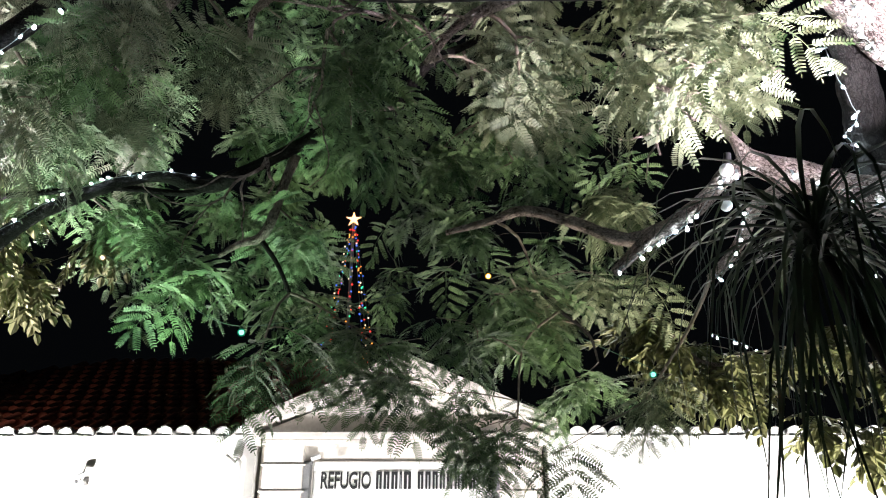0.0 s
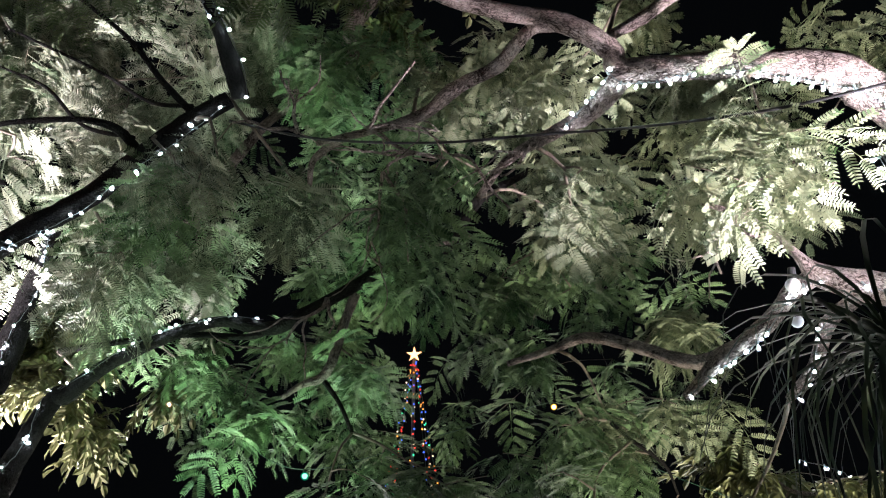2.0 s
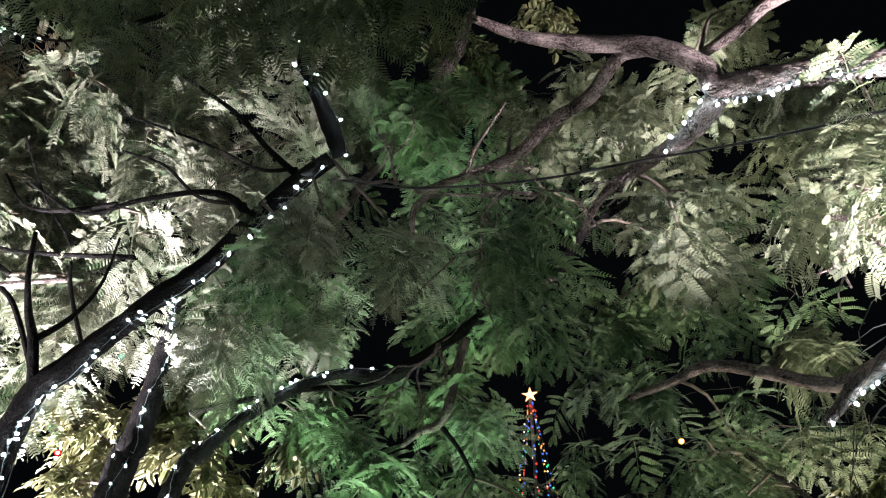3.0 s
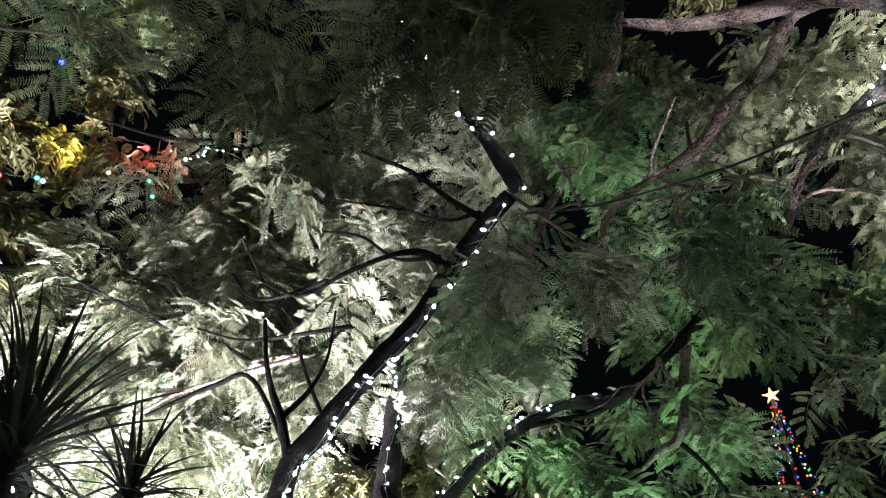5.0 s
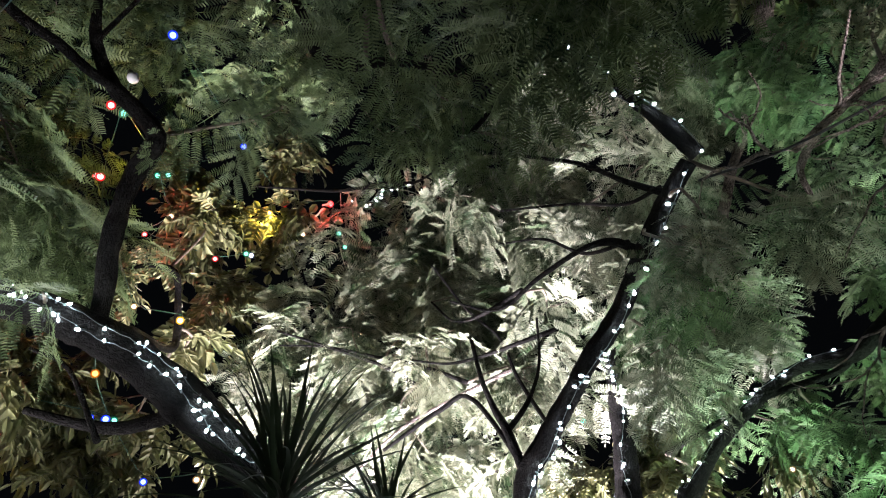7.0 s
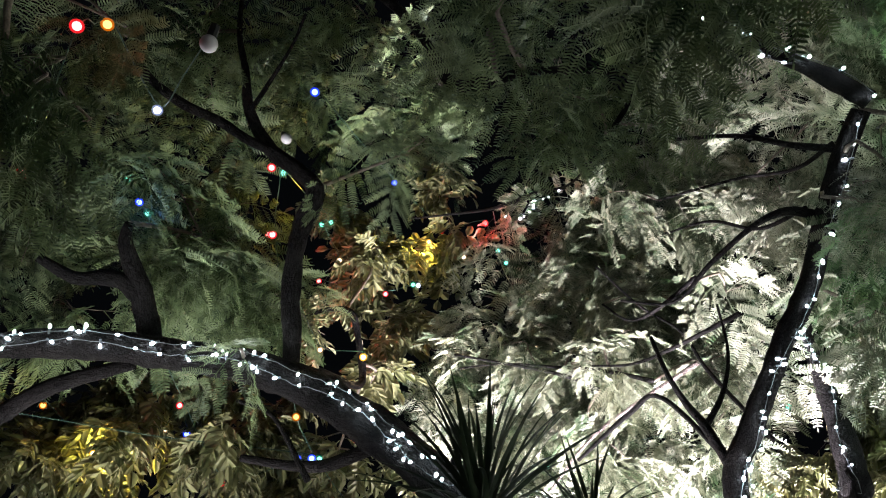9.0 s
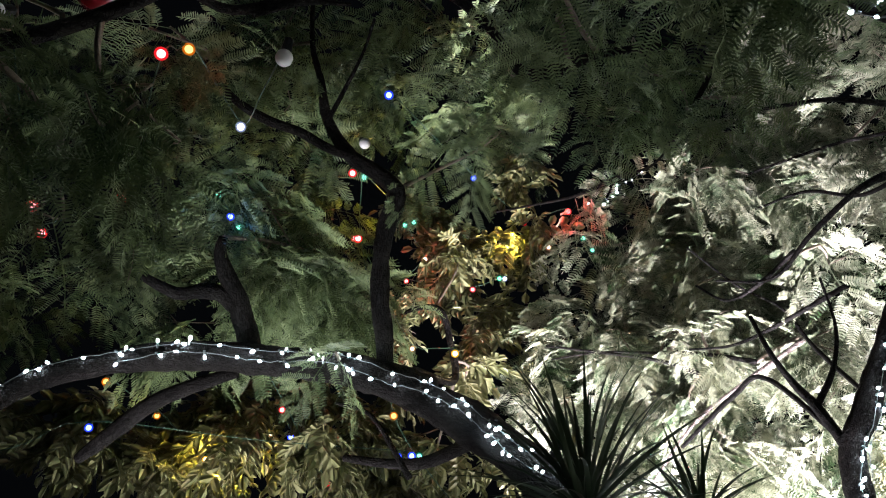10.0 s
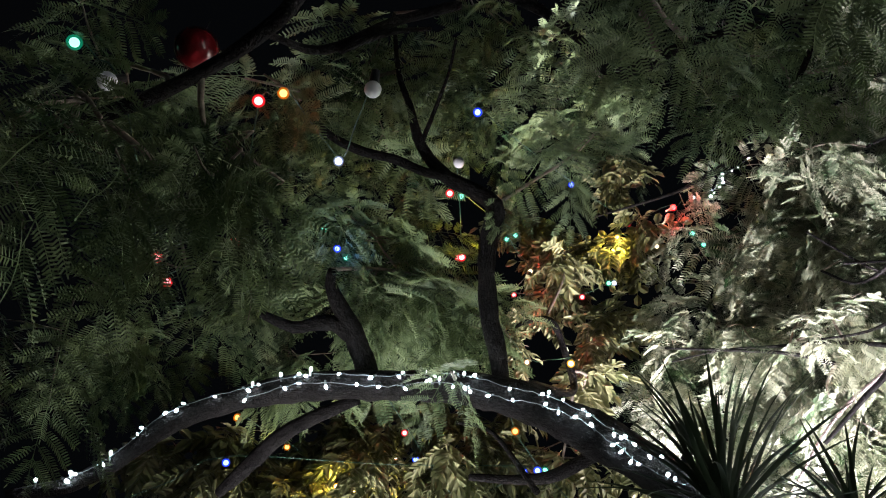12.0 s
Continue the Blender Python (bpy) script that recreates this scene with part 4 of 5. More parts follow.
# ---- strings of small white lights on the limbs ----
def led_mesh():
    bm = bm_new()
    bmesh.ops.create_uvsphere(bm, u_segments=8, v_segments=6, radius=0.0053, matrix=Matrix.Translation((0, 0, -0.018)) @ Matrix.Diagonal((1, 1, 1.7, 1)))
    for f in bm.faces:
        f.material_index = 0
    n = len(bm.faces)
    bmesh.ops.create_cone(bm, cap_ends=True, segments=6, radius1=0.005, radius2=0.004, depth=0.02)
    for f in list(bm.faces)[n:]:
        f.material_index = 1
    me = bpy.data.meshes.new("led")
    bm.to_mesh(me)
    bm.free()
    me.materials.append(LED_WHITE)
    me.materials.append(CABLE_CLEAR)
    return me


LED = led_mesh()
led_rnd = random.Random(11)


def light_string(path, spacing, side, label, start=0.0, end=1.0, wander=0.5, cable=None):
    """Small white lights along a limb, on the side named by a direction."""
    path = path[int(start * (len(path) - 1)):int(end * (len(path) - 1)) + 1]
    side = np.array(side, float)
    ob = thing("light_string", path[0, :3], label, "string lights", "white light strings")
    run, line, due = 0.0, [], 0.0
    for i in range(len(path) - 1):
        d = path[i + 1, :3] - path[i, :3]
        step = np.linalg.norm(d)
        d = d / (step + 1e-9)
        out = side - d * (side @ d)
        out /= np.linalg.norm(out)
        other = np.cross(d, out)
        swing = wander * math.sin(run * 11) + led_rnd.uniform(-.06, .06)
        w = out * math.cos(swing) + other * math.sin(swing)
        p = path[i, :3] + w * (path[i, 3] * 1.05 + 0.006)
        line.append((*p, 0.0016))
        if run >= due:
            b = part("bulb", LED, None)
            tip = Vector(w) * 0.5 + Vector((led_rnd.uniform(-.8, .8), led_rnd.uniform(-.8, .8), led_rnd.uniform(-.9, .5)))
            b.matrix_basis = Matrix.LocRotScale(Vector(p), (-tip).to_track_quat("Z", "Y"), Vector((1, 1, 1)) * led_rnd.uniform(0.8, 1.2))
            under(b, ob)
            due += 0.85 * spacing * led_rnd.choice((0.25, 0.4, 0.9, 1.2, 1.5, 1.9))
        run += step
    v, f = tube(np.array(line), 5)
    under(part("cable", mesh_of("cable", v, f), cable or CABLE_CLEAR), ob)
    return ob


light_string(limb_dark, 0.075, (0.8, -0.22, -0.55), "cool white light string wound along a dark limb", start=0.3, wander=0.22)
light_string(limb_dark, 0.14, (0.5, 0.8, -0.4), "cool white light string on the far side of a dark limb", start=0.35, end=0.75)
light_string(limb_dark_up, 0.09, (0.4, -0.6, 0.1), "cool white light string on a bare upper limb", end=0.8, wander=0.3)
light_string(trunk_back, 0.075, (0.6, -0.7, 0), "cool white light string on a grey trunk", start=0.35, wander=0.3)
light_string(limb_back_long, 0.1, (0.3, -0.8, 0.4), "cool white light string on a long dark branch", start=0.28, end=0.62, wander=0.4)
light_string(limb_arched, 0.085, (0.8, -0.2, 0.12), "cool white light string along an arched limb", start=0.3, wander=0.12)
light_string(limb_arched, 0.09, (0.85, -0.1, -0.42), "second cool white light string along an arched limb", start=0.3, end=0.85, wander=0.15)
light_string(limb_right_high, 0.045, (-0.15, -0.15, -1), "cool white light string under a pale limb", start=0.3, end=0.78, wander=0.3)
light_string(trunk_right, 0.05, (-0.95, -0.3, 0), "cool white light string down a grey trunk", start=0.45)
light_string(limb_low, 0.08, (-0.2, -0.7, -0.7), "cool white light string along a pale low limb", start=0.4, end=0.8, wander=0.3)
light_string(limb_lit_low, 0.05, (0.3, -0.7, -0.6), "cool white light string on a drooping branch")
light_string(limb_lit_side, 0.06, (-0.3, -0.7, -0.5), "cool white light string on a hanging side branch", start=0.2)
light_string(limb_fork, 0.05, (-0.8, -0.3, -0.3), "cool white light string knotted round a fork", end=0.35)
light_string(spline([(1.52, 2.71, 3.00, 0.004), (1.61, 2.81, 2.95, 0.004), (1.75, 2.86, 2.90, 0.004), (1.90, 2.94, 2.81, 0.004)]), 0.07, (.5, -.5, -.3), "cool white light string hanging behind the strap leaves", wander=2.5)
light_string(spline([(1.69, 4.47, 3.10, 0.004), (1.84, 4.43, 3.04, 0.004), (1.91, 4.42, 2.97, 0.004), (1.81, 4.48, 2.92, 0.004)]), 0.06, (.5, -.5, -.3), "cool white light string among pale leaves", wander=2.5)
light_string(spline([(-3.22, 1.64, 5.05, 0.004), (-3.16, 1.73, 5.07, 0.004), (-3.15, 1.90, 5.27, 0.004), (-3.05, 2.12, 5.39, 0.004)]), 0.07, (.5, -.5, -.3), "cool white light string on a thin branch", wander=2.5)
light_string(spline([(-1.01, 1.69, 3.89, 0.004), (-1.04, 1.64, 3.92, 0.004), (-1.02, 1.49, 4.02, 0.004), (-1.02, 1.20, 4.06, 0.004), (-1.09, 1.07, 4.08, 0.004)]), 0.1, (.5, -.5, -.3), "cool white light string in the upper leaves", wander=2.5)
light_string(spline([(-3.96, 2.44, 3.93, 0.004), (-3.86, 2.64, 3.89, 0.004), (-3.81, 2.77, 3.82, 0.004), (-3.59, 2.88, 3.58, 0.004), (-3.49, 3.02, 3.54, 0.004)]), 0.09, (.5, -.5, -.3), "cool white light string deep in bright leaves", wander=2.5)


# ---- coloured festoon bulbs ----
def globe_mesh(name, mat, radius, socket, shell=None):
    bm = bm_new()
    if shell:
        bmesh.ops.create_uvsphere(bm, u_segments=14, v_segments=10, radius=radius * 1.55, matrix=Matrix.Translation((0, 0, -radius * 1.5)))
        for f in bm.faces:
            f.material_index = 2
            f.smooth = True
    shells = len(bm.faces)
    bmesh.ops.create_uvsphere(bm, u_segments=14, v_segments=10, radius=radius, matrix=Matrix.Translation((0, 0, -radius * 1.5)))
    for f in list(bm.faces)[shells:]:
        f.smooth = True
    n = len(bm.faces)
    bmesh.ops.create_cone(bm, cap_ends=True, segments=10, radius1=radius * 0.62, radius2=radius * 0.5, depth=radius * 1.7, matrix=Matrix.Translation((0, 0, radius * 0.1)))
    for f in list(bm.faces)[n:]:
        f.material_index = 1
    me = bpy.data.meshes.new(name)
    bm.to_mesh(me)
    bm.free()
    me.materials.append(mat)
    me.materials.append(socket)
    if shell:
        me.materials.append(shell)
    return me


GLOBES = {k: globe_mesh("bulb", m, 0.0125, CABLE_GREEN, HALO_SHELLS[k]) for k, m in GLOWS.items()}
GLOBES["off"] = globe_mesh("bulb", FROSTED, 0.024, CABLE_BLACK)
GLOBES["dark_red"] = globe_mesh("bulb", RED_GLASS, 0.05, CABLE_BLACK)


def festoon(bulbs, label, sag=0.015, tilt=0.5):
    """A green cable through the tree with coloured bulbs hanging from it."""
    ob = thing("festoon_string", bulbs[0][:3], label, "festoon lights", "coloured bulb strings")
    line = []
    for i, (x, y, z, kind) in enumerate(bulbs):
        b = part("bulb", GLOBES[kind], None)
        b.matrix_basis = Matrix.LocRotScale((x, y, z + 0.03), Euler((led_rnd.uniform(-tilt, tilt), led_rnd.uniform(-tilt, tilt), 0)), Vector((1, 1, 1)) * led_rnd.uniform(0.9, 1.15))
        under(b, ob)
        line.append((x, y, z + 0.045, 0.0024))
        if i + 1 < len(bulbs):
            n = bulbs[i + 1]
            line.append(((x + n[0]) / 2, (y + n[1]) / 2, (z + n[2]) / 2 + 0.045 - sag, 0.0024))
    v, f = tube(spline(line, 0.06), 6)
    under(part("cable", mesh_of("cable", v, f), CABLE_GREEN), ob)


def bulb_lamp(x, y, z, colour, watts):
    """The light that a bright coloured bulb throws on the leaves round it."""
    lamp = bpy.data.lights.new("bulb_light", "POINT")
    lamp.energy, lamp.color, lamp.shadow_soft_size = watts, colour, 0.03
    new("bulb_light", lamp).location = (x, y, z - 0.05)


b1 = [(-2.31, 0.07, 3.95, "red"), (-2.46, 0.13, 4.09, "green"), (-3.21, 0.50, 4.58, "green"), (-3.23, 0.46, 4.56, "green"), (-3.64, 0.66, 4.67, "warm"), (-3.83, 0.59, 4.61, "red"), (-3.68, 1.01, 4.53, "red"), (-3.58, 1.18, 4.59, "white"), (-3.59, 1.15, 4.59, "green")]
b2 = [(-2.22, 0.17, 4.44, "blue"), (-3.15, 0.85, 4.99, "blue"), (-3.45, 1.29, 5.00, "red"), (-3.18, 1.48, 4.90, "red"), (-3.32, 1.63, 4.83, "green"), (-3.34, 1.71, 4.76, "green"), (-3.50, 1.48, 4.87, "warm"), (-3.45, 1.20, 4.87, "yellow"), (-3.61, 1.08, 4.90, "warm")]
b3 = [(-2.65, -0.51, 3.99, "green"), (-2.65, -0.43, 3.86, "blue"), (-2.75, -0.39, 3.89, "green"), (-3.02, -0.12, 3.91, "green"), (-2.96, 0.16, 4.14, "red"), (-3.49, 0.60, 3.88, "warm"), (-3.36, 0.82, 3.82, "yellow")]
b4 = [(-3.65, -0.93, 3.48, "amber"), (-3.93, -0.69, 3.47, "amber"), (-4.22, -0.41, 3.39, "yellow"), (-4.20, -0.12, 3.48, "yellow"), (-4.25, -0.08, 3.62, "warm"), (-4.10, -0.03, 3.70, "red"), (-4.34, 0.04, 3.66, "blue")]
b5 = [(-3.28, -1.48, 2.80, "red"), (-3.35, -1.31, 2.82, "red"), (-3.47, -0.88, 3.14, "blue"), (-3.94, 0.66, 3.45, "blue"), (-3.91, 0.77, 3.45, "green"), (-4.06, 0.29, 3.28, "red"), (-3.22, -0.40, 3.77, "red")]
b6 = [(-1.27, -1.04, 3.35, "green"), (-1.32, -0.91, 3.25, "off"), (-1.92, -0.88, 3.12, "red"), (-2.04, -0.88, 3.12, "red"), (-2.07, -0.70, 3.35, "red"), (-1.59, -0.61, 3.56, "red"), (-1.64, -0.55, 3.68, "amber"), (-2.03, -0.38, 3.78, "white"), (-1.37, -0.21, 3.44, "off")]
b7 = [(-2.11, 4.19, 3.48, "warm"), (-1.10, 3.86, 2.89, "green"), (0.27, 4.06, 3.30, "yellow"), (0.53, 4.21, 3.10, "green"), (1.24, 4.28, 2.77, "green")]
b8 = [(-2.25, 0.09, 4.09, "off"), (-2.84, 0.18, 4.05, "red"), (-3.30, 0.50, 3.35, "amber"), (-3.54, 0.66, 3.27, "blue"), (-3.77, 0.96, 3.12, "blue"), (-3.69, 1.20, 3.17, "warm")]
b9 = [(-2.71, 3.09, 3.69, "green"), (-3.94, 2.23, 3.71, "green"), (-4.02, 2.54, 3.71, "red"), (-3.02, 3.19, 3.20, "red"), (-3.63, 2.04, 4.37, "warm")]
festoon(b1, "red, green and warm bulbs on a green cable")
festoon(b2, "blue, red and yellow bulbs on a green cable among yellow leaves")
festoon(b3, "green and blue bulbs on a green cable in the leaves")
festoon(b4, "yellow and amber bulbs on a green cable below an arched limb")
festoon(b5, "red and blue bulbs on a green cable under the limb")
festoon(b6, "red bulbs and unlit white globes on a green cable overhead")
festoon(b7, "a few dim coloured bulbs on a cable in green leaves")
festoon(b8, "red, amber and blue bulbs on a cable through the crown")
festoon(b9, "teal and red bulbs on a cable in bright leaves")
bulb_lamp(-3.14, 1.46, 4.86, (1, 0.05, 0.06), 4)
bulb_lamp(-3.42, 1.19, 4.84, (1, 0.68, 0.12), 7)
bulb_lamp(-3.81, 0.60, 4.55, (1, 0.05, 0.06), 10)
bulb_lamp(-3.32, 0.82, 3.77, (1, 0.75, 0.4), 3)
bulb_lamp(-4.17, -0.28, 3.42, (1, 0.68, 0.12), 26)
bulb_lamp(-2.60, -0.41, 3.83, (0.1, 0.3, 1), 0.5)
bulb_lamp(-2.81, 0.28, 4.30, (1, 0.6, 0.08), 8)
bulb_lamp(-1.58, -0.59, 3.65, (1, 0.05, 0.05), 0.5)
festoon([(1.07, 2.40, 3.06, "off"), (1.17, 2.70, 3.07, "off")], "unlit clear globe bulbs on a cable by a lit branch")

# ---- gate building ----
def facade():
    """White garden wall with a row of round coping tiles, and a stone gate with a pediment in the middle."""
    wall = thing("wall_street", (0, 7.75, -0.21), "floodlit white plastered garden wall with round coping tiles", "wall", kind="structure")
    bm = bm_new()
    box(bm, -14, -0.2, -0.1, -1.86, 0.12, 3.27)
    part("wall_body", bm, PLASTER, wall)
    bm = bm_new()
    box(bm, 1.04, -0.2, -0.1, 14, 0.12, 3.27)
    part("wall_body", bm, PLASTER, wall)
    v, f = [], []
    for k in range(11):
        a = math.pi * k / 10
        for y, r in ((-0.212, 0.096), (0.2, 0.078)):
            v.append((r * math.cos(a), y, r * math.sin(a)))
        for y, r in ((-0.212, 0.076), (0.2, 0.062)):
            v.append((r * math.cos(a), y, r * math.sin(a)))
    for k in range(10):
        a, b = 4 * k, 4 * k + 4
        f += [(a, b, b + 1, a + 1), (a + 2, a + 3, b + 3, b + 2), (a, a + 2, b + 2, b)]
    f += [(0, 1, 3, 2), (40, 42, 43, 41), tuple(range(0, 44, 4))]
    tile = mesh_of("coping_tile", v, f)
    tile.materials.append(PLASTER)
    x, tiles = -12.9, []
    while x < 13:
        if not -1.98 < x < 1.12:
            ob = new("coping_tile", tile)
            ob.parent = wall
            ob.location = (x, 0, 3.268 + 0.006 * math.sin(x * 9))
            ob.rotation_euler = (0, 0.03 * math.sin(x * 17), 0.02 * math.sin(x * 31))
        x += 0.198

    gate = thing("gatehouse", (-0.41, 7.55, -0.21), "cream stone gate with a triangular pediment and black lettering", "gate")
    bm = bm_new()
    box(bm, -1.40, 0.05, 2.3, 1.40, 0.4, 3.26)
    part("entablature", bm, STONE, gate)
    for s in (-1, 1):
        bm = bm_new()
        box(bm, s * 1.16 - 0.2, -0.03, -0.1, s * 1.16 + 0.2, 0.3, 3.22, 0.008)
        part("pilaster", bm, STONE, gate)
        bm = bm_new()
        for z in (2.2, 2.72, 2.97):
            box(bm, s * 1.16 - 0.225, -0.045, z, s * 1.16 + 0.225, 0.31, z + 0.018, 0.004)
        part("moulding", bm, STONE, gate)
        bm = bm_new()
        box(bm, s * 0.93 - 0.045, -0.02, 2.2, s * 0.93 + 0.045, 0.3, 3.02, 0.01)
        part("door_jamb", bm, GREY_METAL, gate)
    bm = bm_new()
    box(bm, -1.48, -0.12, 3.22, 1.48, 0.35, 3.29, 0.01)
    box(bm, -1.44, -0.08, 3.17, 1.44, 0.33, 3.22, 0.008)
    part("cornice", bm, STONE, gate)
    for s in (-1, 1):
        bm = bm_new()
        run, rise = 1.53, 0.60
        v = [bm.verts.new(p) for p in ((s * run, -0.16, 3.29), (0, -0.16, 3.29 + rise), (0, -0.16, 3.29 + rise + 0.2), (s * (run + 0.02), -0.16, 3.40))]
        face = bm.faces.new(v if s > 0 else v[::-1])
        ext = bmesh.ops.extrude_face_region(bm, geom=[face])
        bmesh.ops.translate(bm, vec=(0, 0.5, 0), verts=[g for g in ext["geom"] if isinstance(g, bmesh.types.BMVert)])
        bmesh.ops.recalc_face_normals(bm, faces=bm.faces)
        part("raking_cornice", bm, STONE, gate)
    bm = bm_new()
    a = [bm.verts.new(p) for p in ((-1.46, 0.01, 3.285), (1.46, 0.01, 3.285), (0, 0.01, 3.88))]
    b = [bm.verts.new(p) for p in ((-1.46, 0.3, 3.285), (1.46, 0.3, 3.285), (0, 0.3, 3.88))]
    bm.faces.new(a), bm.faces.new(b[::-1])
    for i in range(3):
        j = (i + 1) % 3
        bm.faces.new((a[j], a[i], b[i], b[j]))
    part("tympanum", bm, STONE, gate)
    bm = bm_new()
    box(bm, -0.86, 0.02, 2.62, 0.86, 0.06, 3.02, 0.006)
    panel = part("sign_panel", bm, PLASTER, gate)
    bm = bm_new()
    box(bm, -0.9, 0.2, -0.1, 0.9, 0.3, 2.3)
    part("gate_leaf", bm, GREY_METAL, gate)
    cu = bpy.data.curves.new("lettering", "FONT")
    cu.body, cu.size, cu.extrude, cu.offset = "REFUGIO", 0.225, 0.008, 0.004
    txt = new("lettering", cu)
    bpy.context.view_layer.update()
    me = bpy.data.meshes.new_from_object(txt.evaluated_get(bpy.context.evaluated_depsgraph_get()))
    bpy.data.objects.remove(txt)
    co = np.array([v.co for v in me.vertices])
    lo, hi = co.min(0), co.max(0)
    sx, sy = 0.49 / (hi[0] - lo[0]), 0.165 / (hi[1] - lo[1])
    me.transform(Matrix.Rotation(radians(90), 4, "X") @ Matrix.Diagonal((sx, sy, 1, 1)) @ Matrix.Translation((-lo[0], -lo[1], 0)))
    ob = part("lettering", me, LETTER, panel, "black condensed capital letters")
    ob.location = (-0.785, 0.014, 2.755)
    x = -0.245
    for widths in ((0.055, 0.055, 0.06, 0.022, 0.07), (0.055, 0.05, 0.05, 0.05, 0.055, 0.05, 0.055, 0.06)):
        for w in widths:
            bars = bm_new()
            box(bars, x, -0.002, 2.755, x + w * 0.42, 0.02, 2.92)
            box(bars, x + w * 0.62, -0.002, 2.755, x + w, 0.02, 2.92)
            box(bars, x + w * 0.40, 0.0, 2.89, x + w * 0.64, 0.02, 2.918)
            part("bar", bars, LETTER, panel)
            x += w + 0.02
        x += 0.045
    return wall


def small_spot(at, label):
    ob = thing("wall_spotlight", at, label, "spotlight")
    bm = bm_new()
    bmesh.ops.create_cone(bm, cap_ends=True, segments=14, radius1=0.03, radius2=0.04, depth=0.13, matrix=pose(0.05, -0.12, 0.05, 0, 65, 20))
    part("head", bm, FROSTED, ob)
    bm = bm_new()
    box(bm, -0.02, -0.12, -0.05, 0.0, 0.0, 0.0, 0.004)
    part("bracket", bm, GREY_METAL, ob)
    bm = bm_new()
    box(bm, 0.03, -0.05, -0.12, 0.11, 0.0, -0.03, 0.006)
    part("junction_box", bm, FROSTED, ob)
    ob.scale = (0.65, 0.65, 0.65)


def drainpipe(x):
    ob = thing("drainpipe", (x, 7.48, -0.21), "white painted drainpipe on the wall beside the gate", "pipe")
    v, f = tube(spline([(0, 0, 0, .03), (0, 0, 2.75, .03), (-0.03, -0.02, 2.95, .03), (-0.14, 0.0, 3.05, .03)]), 8)
    part("pipe", mesh_of("pipe", v, f), PLASTER, ob)


def roof():
    """Hipped roof of clay pan tiles behind the wall."""
    house = thing("house", (-4.0, 10.05, -0.21), "low house behind the wall with a dark clay tile hipped roof", "house")
    bm = bm_new()
    box(bm, -5.6, -1.7, -0.1, 4.4, 4.3, 3.2)
    part("wall", bm, PLASTER, house)
    ridge = 5.15
    v = [(-6, -2, 3.2), (4.8, -2, 3.2), (4.8, 4.6, 3.2), (-6, 4.6, 3.2), (-1.0, 1.4, ridge), (2.6, 1.4, ridge)]
    f = [(0, 1, 5, 4), (1, 2, 5), (2, 3, 4, 5), (3, 0, 4), (3, 2, 1, 0)]
    part("roof", mesh_of("roof", v, f, False), TILE, house)
    # overlapping barrel tiles on the slope that faces the garden
    rows, pitch = 15, 0.21
    slope = Vector((0, 3.4, ridge - 3.2))
    length = slope.length
    ang = math.atan2(slope.z, slope.y)
    tv, tf = [], []
    for k in range(7):
        a = math.pi * k / 6
        for y, r in ((0.0, 0.085), (0.30, 0.07)):
            tv.append((r * math.cos(a), y, r * math.sin(a) * 0.9))
    for k in range(6):
        tf.append((2 * k, 2 * k + 2, 2 * k + 3, 2 * k + 1))
    tf.append(tuple(range(0, 14, 2)))
    base = np.array(tv)
    turn = np.array(Matrix.Rotation(ang, 3, "X"))
    verts, faces = [], []
    rnd = random.Random(3)
    for r in range(rows):
        s = r / rows
        x0, x1 = -6 + 5.0 * s, 4.8 - 2.2 * s
        n = int((x1 - x0) / pitch)
        for i in range(n):
            o = np.array([x0 + (i + 0.5) * pitch + rnd.uniform(-.012, .012), 0, 0]) + np.array([0, -2, 3.2]) + np.array(slope) * s + turn @ np.array([0, 0, 0.015 + rnd.uniform(0, .012)])
            k = len(verts)
            verts += list(base @ turn.T + o)
            faces += [tuple(q + k for q in t) for t in tf]
    tagged(part("roof_tiles", mesh_of("roof_tiles", verts, faces), TILE, house), kind="stuff")


facade()
small_spot((-3.55, 7.53, 2.62), "small grey spotlight on a bracket on the white wall")
small_spot((-1.27, 7.49, 2.79), "small grey spotlight beside the gate lettering")
drainpipe(-1.99)
roof()


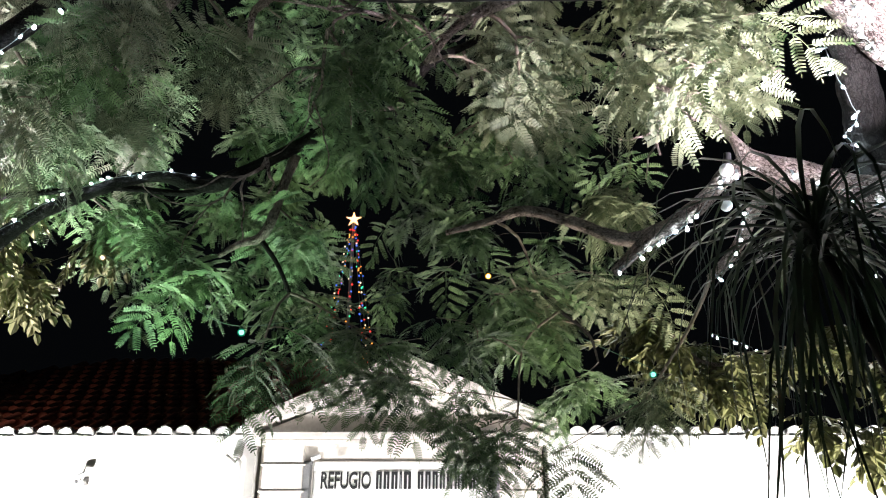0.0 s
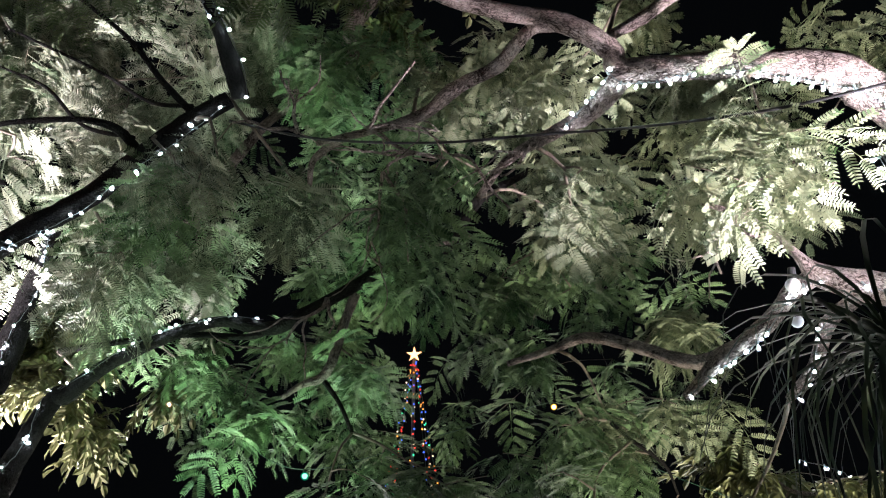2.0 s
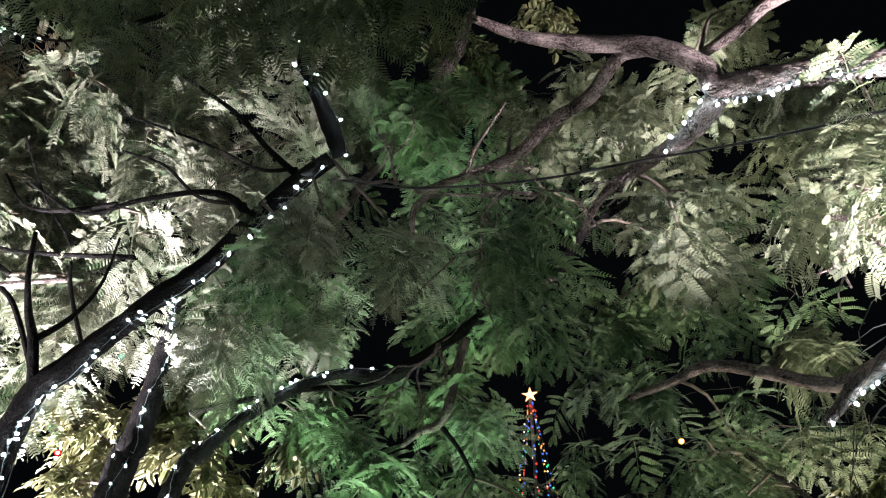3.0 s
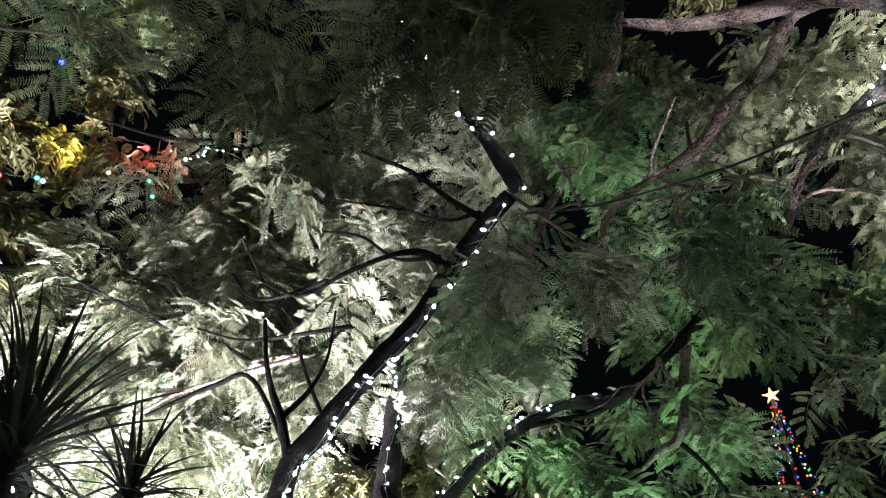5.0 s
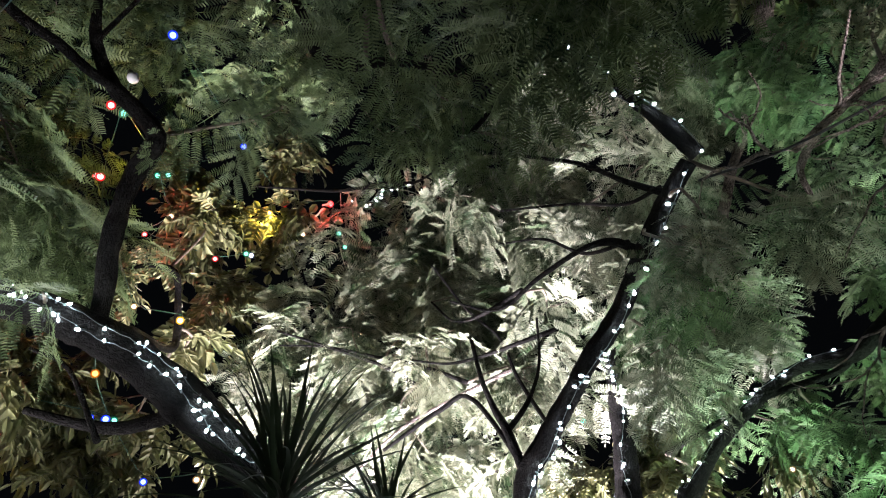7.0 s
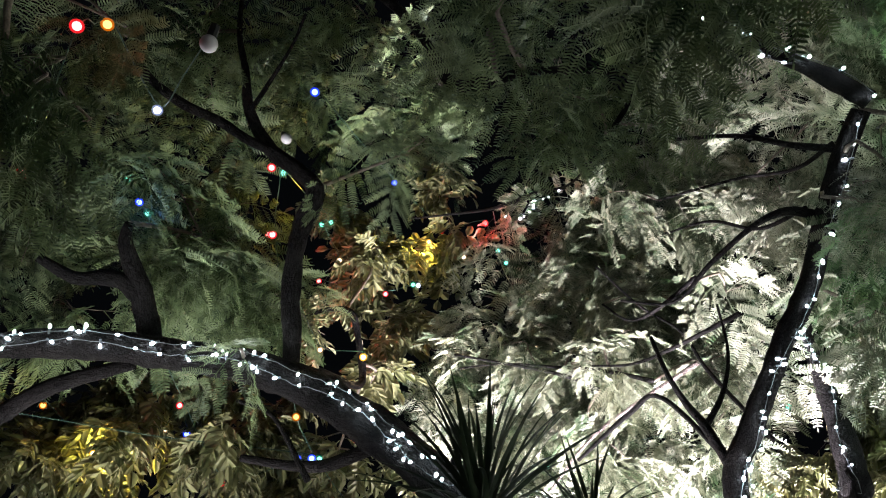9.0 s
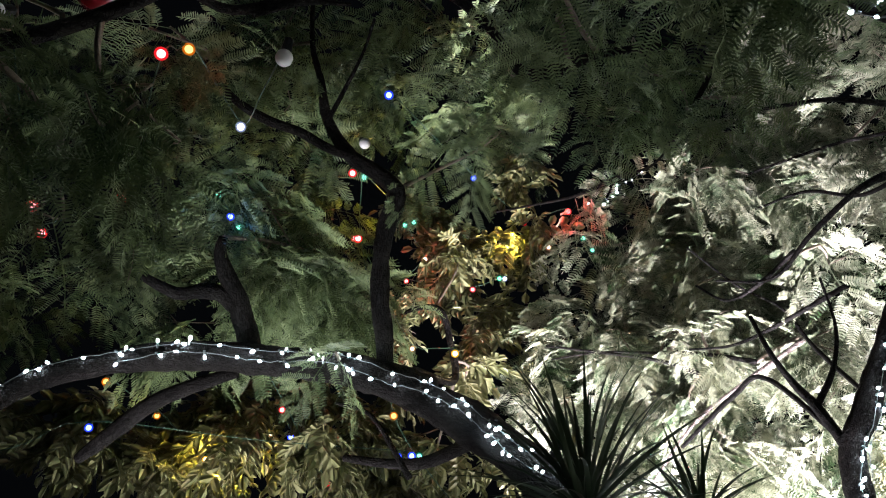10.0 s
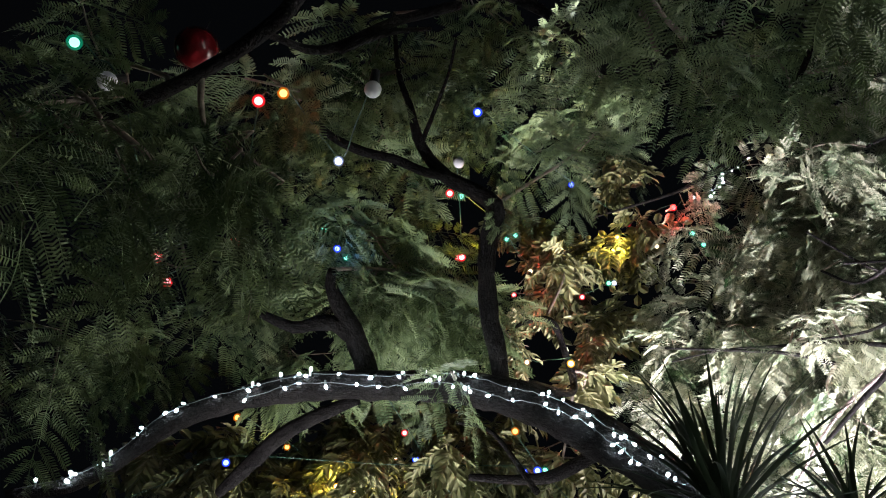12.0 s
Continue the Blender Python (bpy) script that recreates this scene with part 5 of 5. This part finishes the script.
# ---- tree of coloured lights with a star ----
def lit_pole():
    ob = thing("light_tree", (-1.79, 13.30, 0), "slim cone of coloured fairy lights with a bright star on top", "Christmas lights")
    top = 8.58
    v, f = tube([(0, 0, -0.05, .04), (0, 0, top - .2, .03)], 8)
    part("pole", mesh_of("pole", v, f), GREY_METAL, ob)
    bm = bm_new()
    for i in range(5):
        a0, a1, a2 = (radians(90 + 72 * i + d) for d in (-36, 0, 36))
        p = [bm.verts.new(q) for q in ((0.06 * math.cos(a0), 0, 0.06 * math.sin(a0)), (0.17 * math.cos(a1), 0, 0.17 * math.sin(a1)), (0.06 * math.cos(a2), 0, 0.06 * math.sin(a2)), (0, -0.04, 0), (0, 0.04, 0))]
        for t in ((0, 1, 3), (1, 2, 3), (1, 0, 4), (2, 1, 4)):
            bm.faces.new([p[k] for k in t])
    star = part("star", bm, glow("star_glow", (1.0, 0.50, 0.22), 4.0), ob, "glowing warm white star")
    star.location = (0, 0, top - 0.12)
    tints = {"red": (1, 0.05, 0.04), "green": (0.05, 0.8, 0.35), "blue": (0.06, 0.15, 1), "warm": (1, 0.75, 0.5), "amber": (1, 0.35, 0.06)}
    small = {k: globe_mesh("bulb", glow("small_" + k + "_bulb", c, 3.0), 0.015, CABLE_GREEN) for k, c in tints.items()}
    rnd = random.Random(5)
    for c in range(8):
        a = c * math.pi / 4 + 0.2
        line = []
        for i in range(26):
            s = i / 25
            r = 0.05 + 0.62 * s
            z = top - 0.35 - 3.6 * s
            line.append((r * math.cos(a), r * math.sin(a), z, 0.006))
            b = part("bulb", small[rnd.choice(("red", "red", "green", "blue", "blue", "warm", "amber", "amber"))], None)
            b.parent = ob
            b.location = (r * math.cos(a), r * math.sin(a), z + rnd.uniform(-.08, .08))
            b.rotation_euler = (rnd.uniform(-1, 1), rnd.uniform(-1, 1), 0)
        v, f = tube(line, 5)
        part("cable", mesh_of("cable", v, f), CABLE_GREEN, ob)


lit_pole()


# ---- strap-leaved plants ----
def strap_leaf(length, width, rise, droop, segments=7):
    """One long, folded, pointed leaf along +x."""
    pts, a, p = [], rise, np.zeros(3)
    for i in range(segments + 1):
        pts.append(p.copy())
        p = p + np.array([math.cos(a), 0, math.sin(a)]) * length / segments
        a = max(a - droop / segments * (1 + i / segments), -1.5)
    v, q = [], []
    for i, c in enumerate(pts):
        s = i / segments
        w = width * (0.55 + 0.9 * s if s < 0.3 else 0.85 * (1 - ((s - 0.3) / 0.7) ** 1.6)) + 0.0006
        v += [c + (0, w, 0.25 * w), c, c + (0, -w, 0.25 * w)]
    for i in range(segments):
        k = 3 * i
        q += [(k, k + 1, k + 4, k + 3), (k + 1, k + 2, k + 5, k + 4)]
    return quads_mesh("leaf", v, q)


def strap_plant(name, at, count, length, width, rise, droop, label, seed, stem=0.045, lean=0.05):
    rnd = random.Random(seed)
    ob = thing(name, (at[0], at[1], 0), label, "plant")
    v, f = tube(spline([(lean, 0.02, -0.05, stem * 1.8), (lean * 0.8, 0, at[2] * 0.5, stem), (0, 0, at[2], stem * 0.7)]), 9, 0.2)
    part("stem", mesh_of("stem", v, f), BARK_SHADED, ob)
    shapes = []
    for i in range(9):
        s = i / 8
        me = strap_leaf(length * rnd.uniform(0.7, 1.1), width, rise[0] + (rise[1] - rise[0]) * s, droop * rnd.uniform(0.7, 1.25))
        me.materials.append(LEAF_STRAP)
        shapes.append(me)
    for i in range(count):
        leaf = new("leaf", shapes[rnd.randrange(9)])
        leaf.parent = ob
        leaf.location = (rnd.uniform(-.02, .02), rnd.uniform(-.02, .02), at[2] + rnd.uniform(-.08, .03))
        leaf.rotation_euler = (rnd.uniform(-.3, .3), rnd.uniform(-.2, .2), i * 2.399 + rnd.uniform(-.2, .2))
        leaf.scale = (rnd.uniform(0.8, 1.15),) * 3


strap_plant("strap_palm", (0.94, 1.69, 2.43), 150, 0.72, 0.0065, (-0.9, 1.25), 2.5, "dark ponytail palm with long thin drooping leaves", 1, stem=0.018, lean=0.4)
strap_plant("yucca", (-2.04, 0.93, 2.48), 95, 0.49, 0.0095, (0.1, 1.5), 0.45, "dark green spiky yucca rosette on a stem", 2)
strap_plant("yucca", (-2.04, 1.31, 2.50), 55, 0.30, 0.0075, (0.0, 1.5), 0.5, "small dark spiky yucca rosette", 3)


# ---- black cable between the trees ----
def cable():
    ob = thing("overhead_cable", (-1.09, 2.15, 3.84), "thin black cable slung between two trees", "cable")
    v, f = tube(spline([(-1.09, 2.15, 3.84, 0.0055), (-0.72, 2.22, 3.77, 0.0055), (-0.24, 2.24, 3.72, 0.0055), (0.20, 2.17, 3.66, 0.0055), (0.59, 2.06, 3.56, 0.0055), (0.98, 1.88, 3.43, 0.0055), (1.33, 1.72, 3.37, 0.0055)]), 7)
    under(part("cable", mesh_of("cable", v, f), CABLE_BLACK), ob)


cable()


# ---- red ball hung in the crown ----
def ornament(at, hang):
    ob = thing("christmas_ball", at, "dark red glass Christmas ball hung from an overhead limb", "ornament")
    bm = bm_new()
    bmesh.ops.create_uvsphere(bm, u_segments=24, v_segments=16, radius=0.062)
    for f in bm.faces:
        f.smooth = True
    part("ball", bm, RED_GLASS, ob)
    bm = bm_new()
    bmesh.ops.create_cone(bm, cap_ends=True, segments=12, radius1=0.014, radius2=0.012, depth=0.02, matrix=Matrix.Translation((0, 0, 0.068)))
    part("cap", bm, GREY_METAL, ob)
    v, f = tube([(0, 0, 0.07, .001), (0, 0, hang, .001)], 4)
    part("thread", mesh_of("thread", v, f), CABLE_BLACK, ob)


ornament((-1.27, -0.71, 3.39), 0.16)
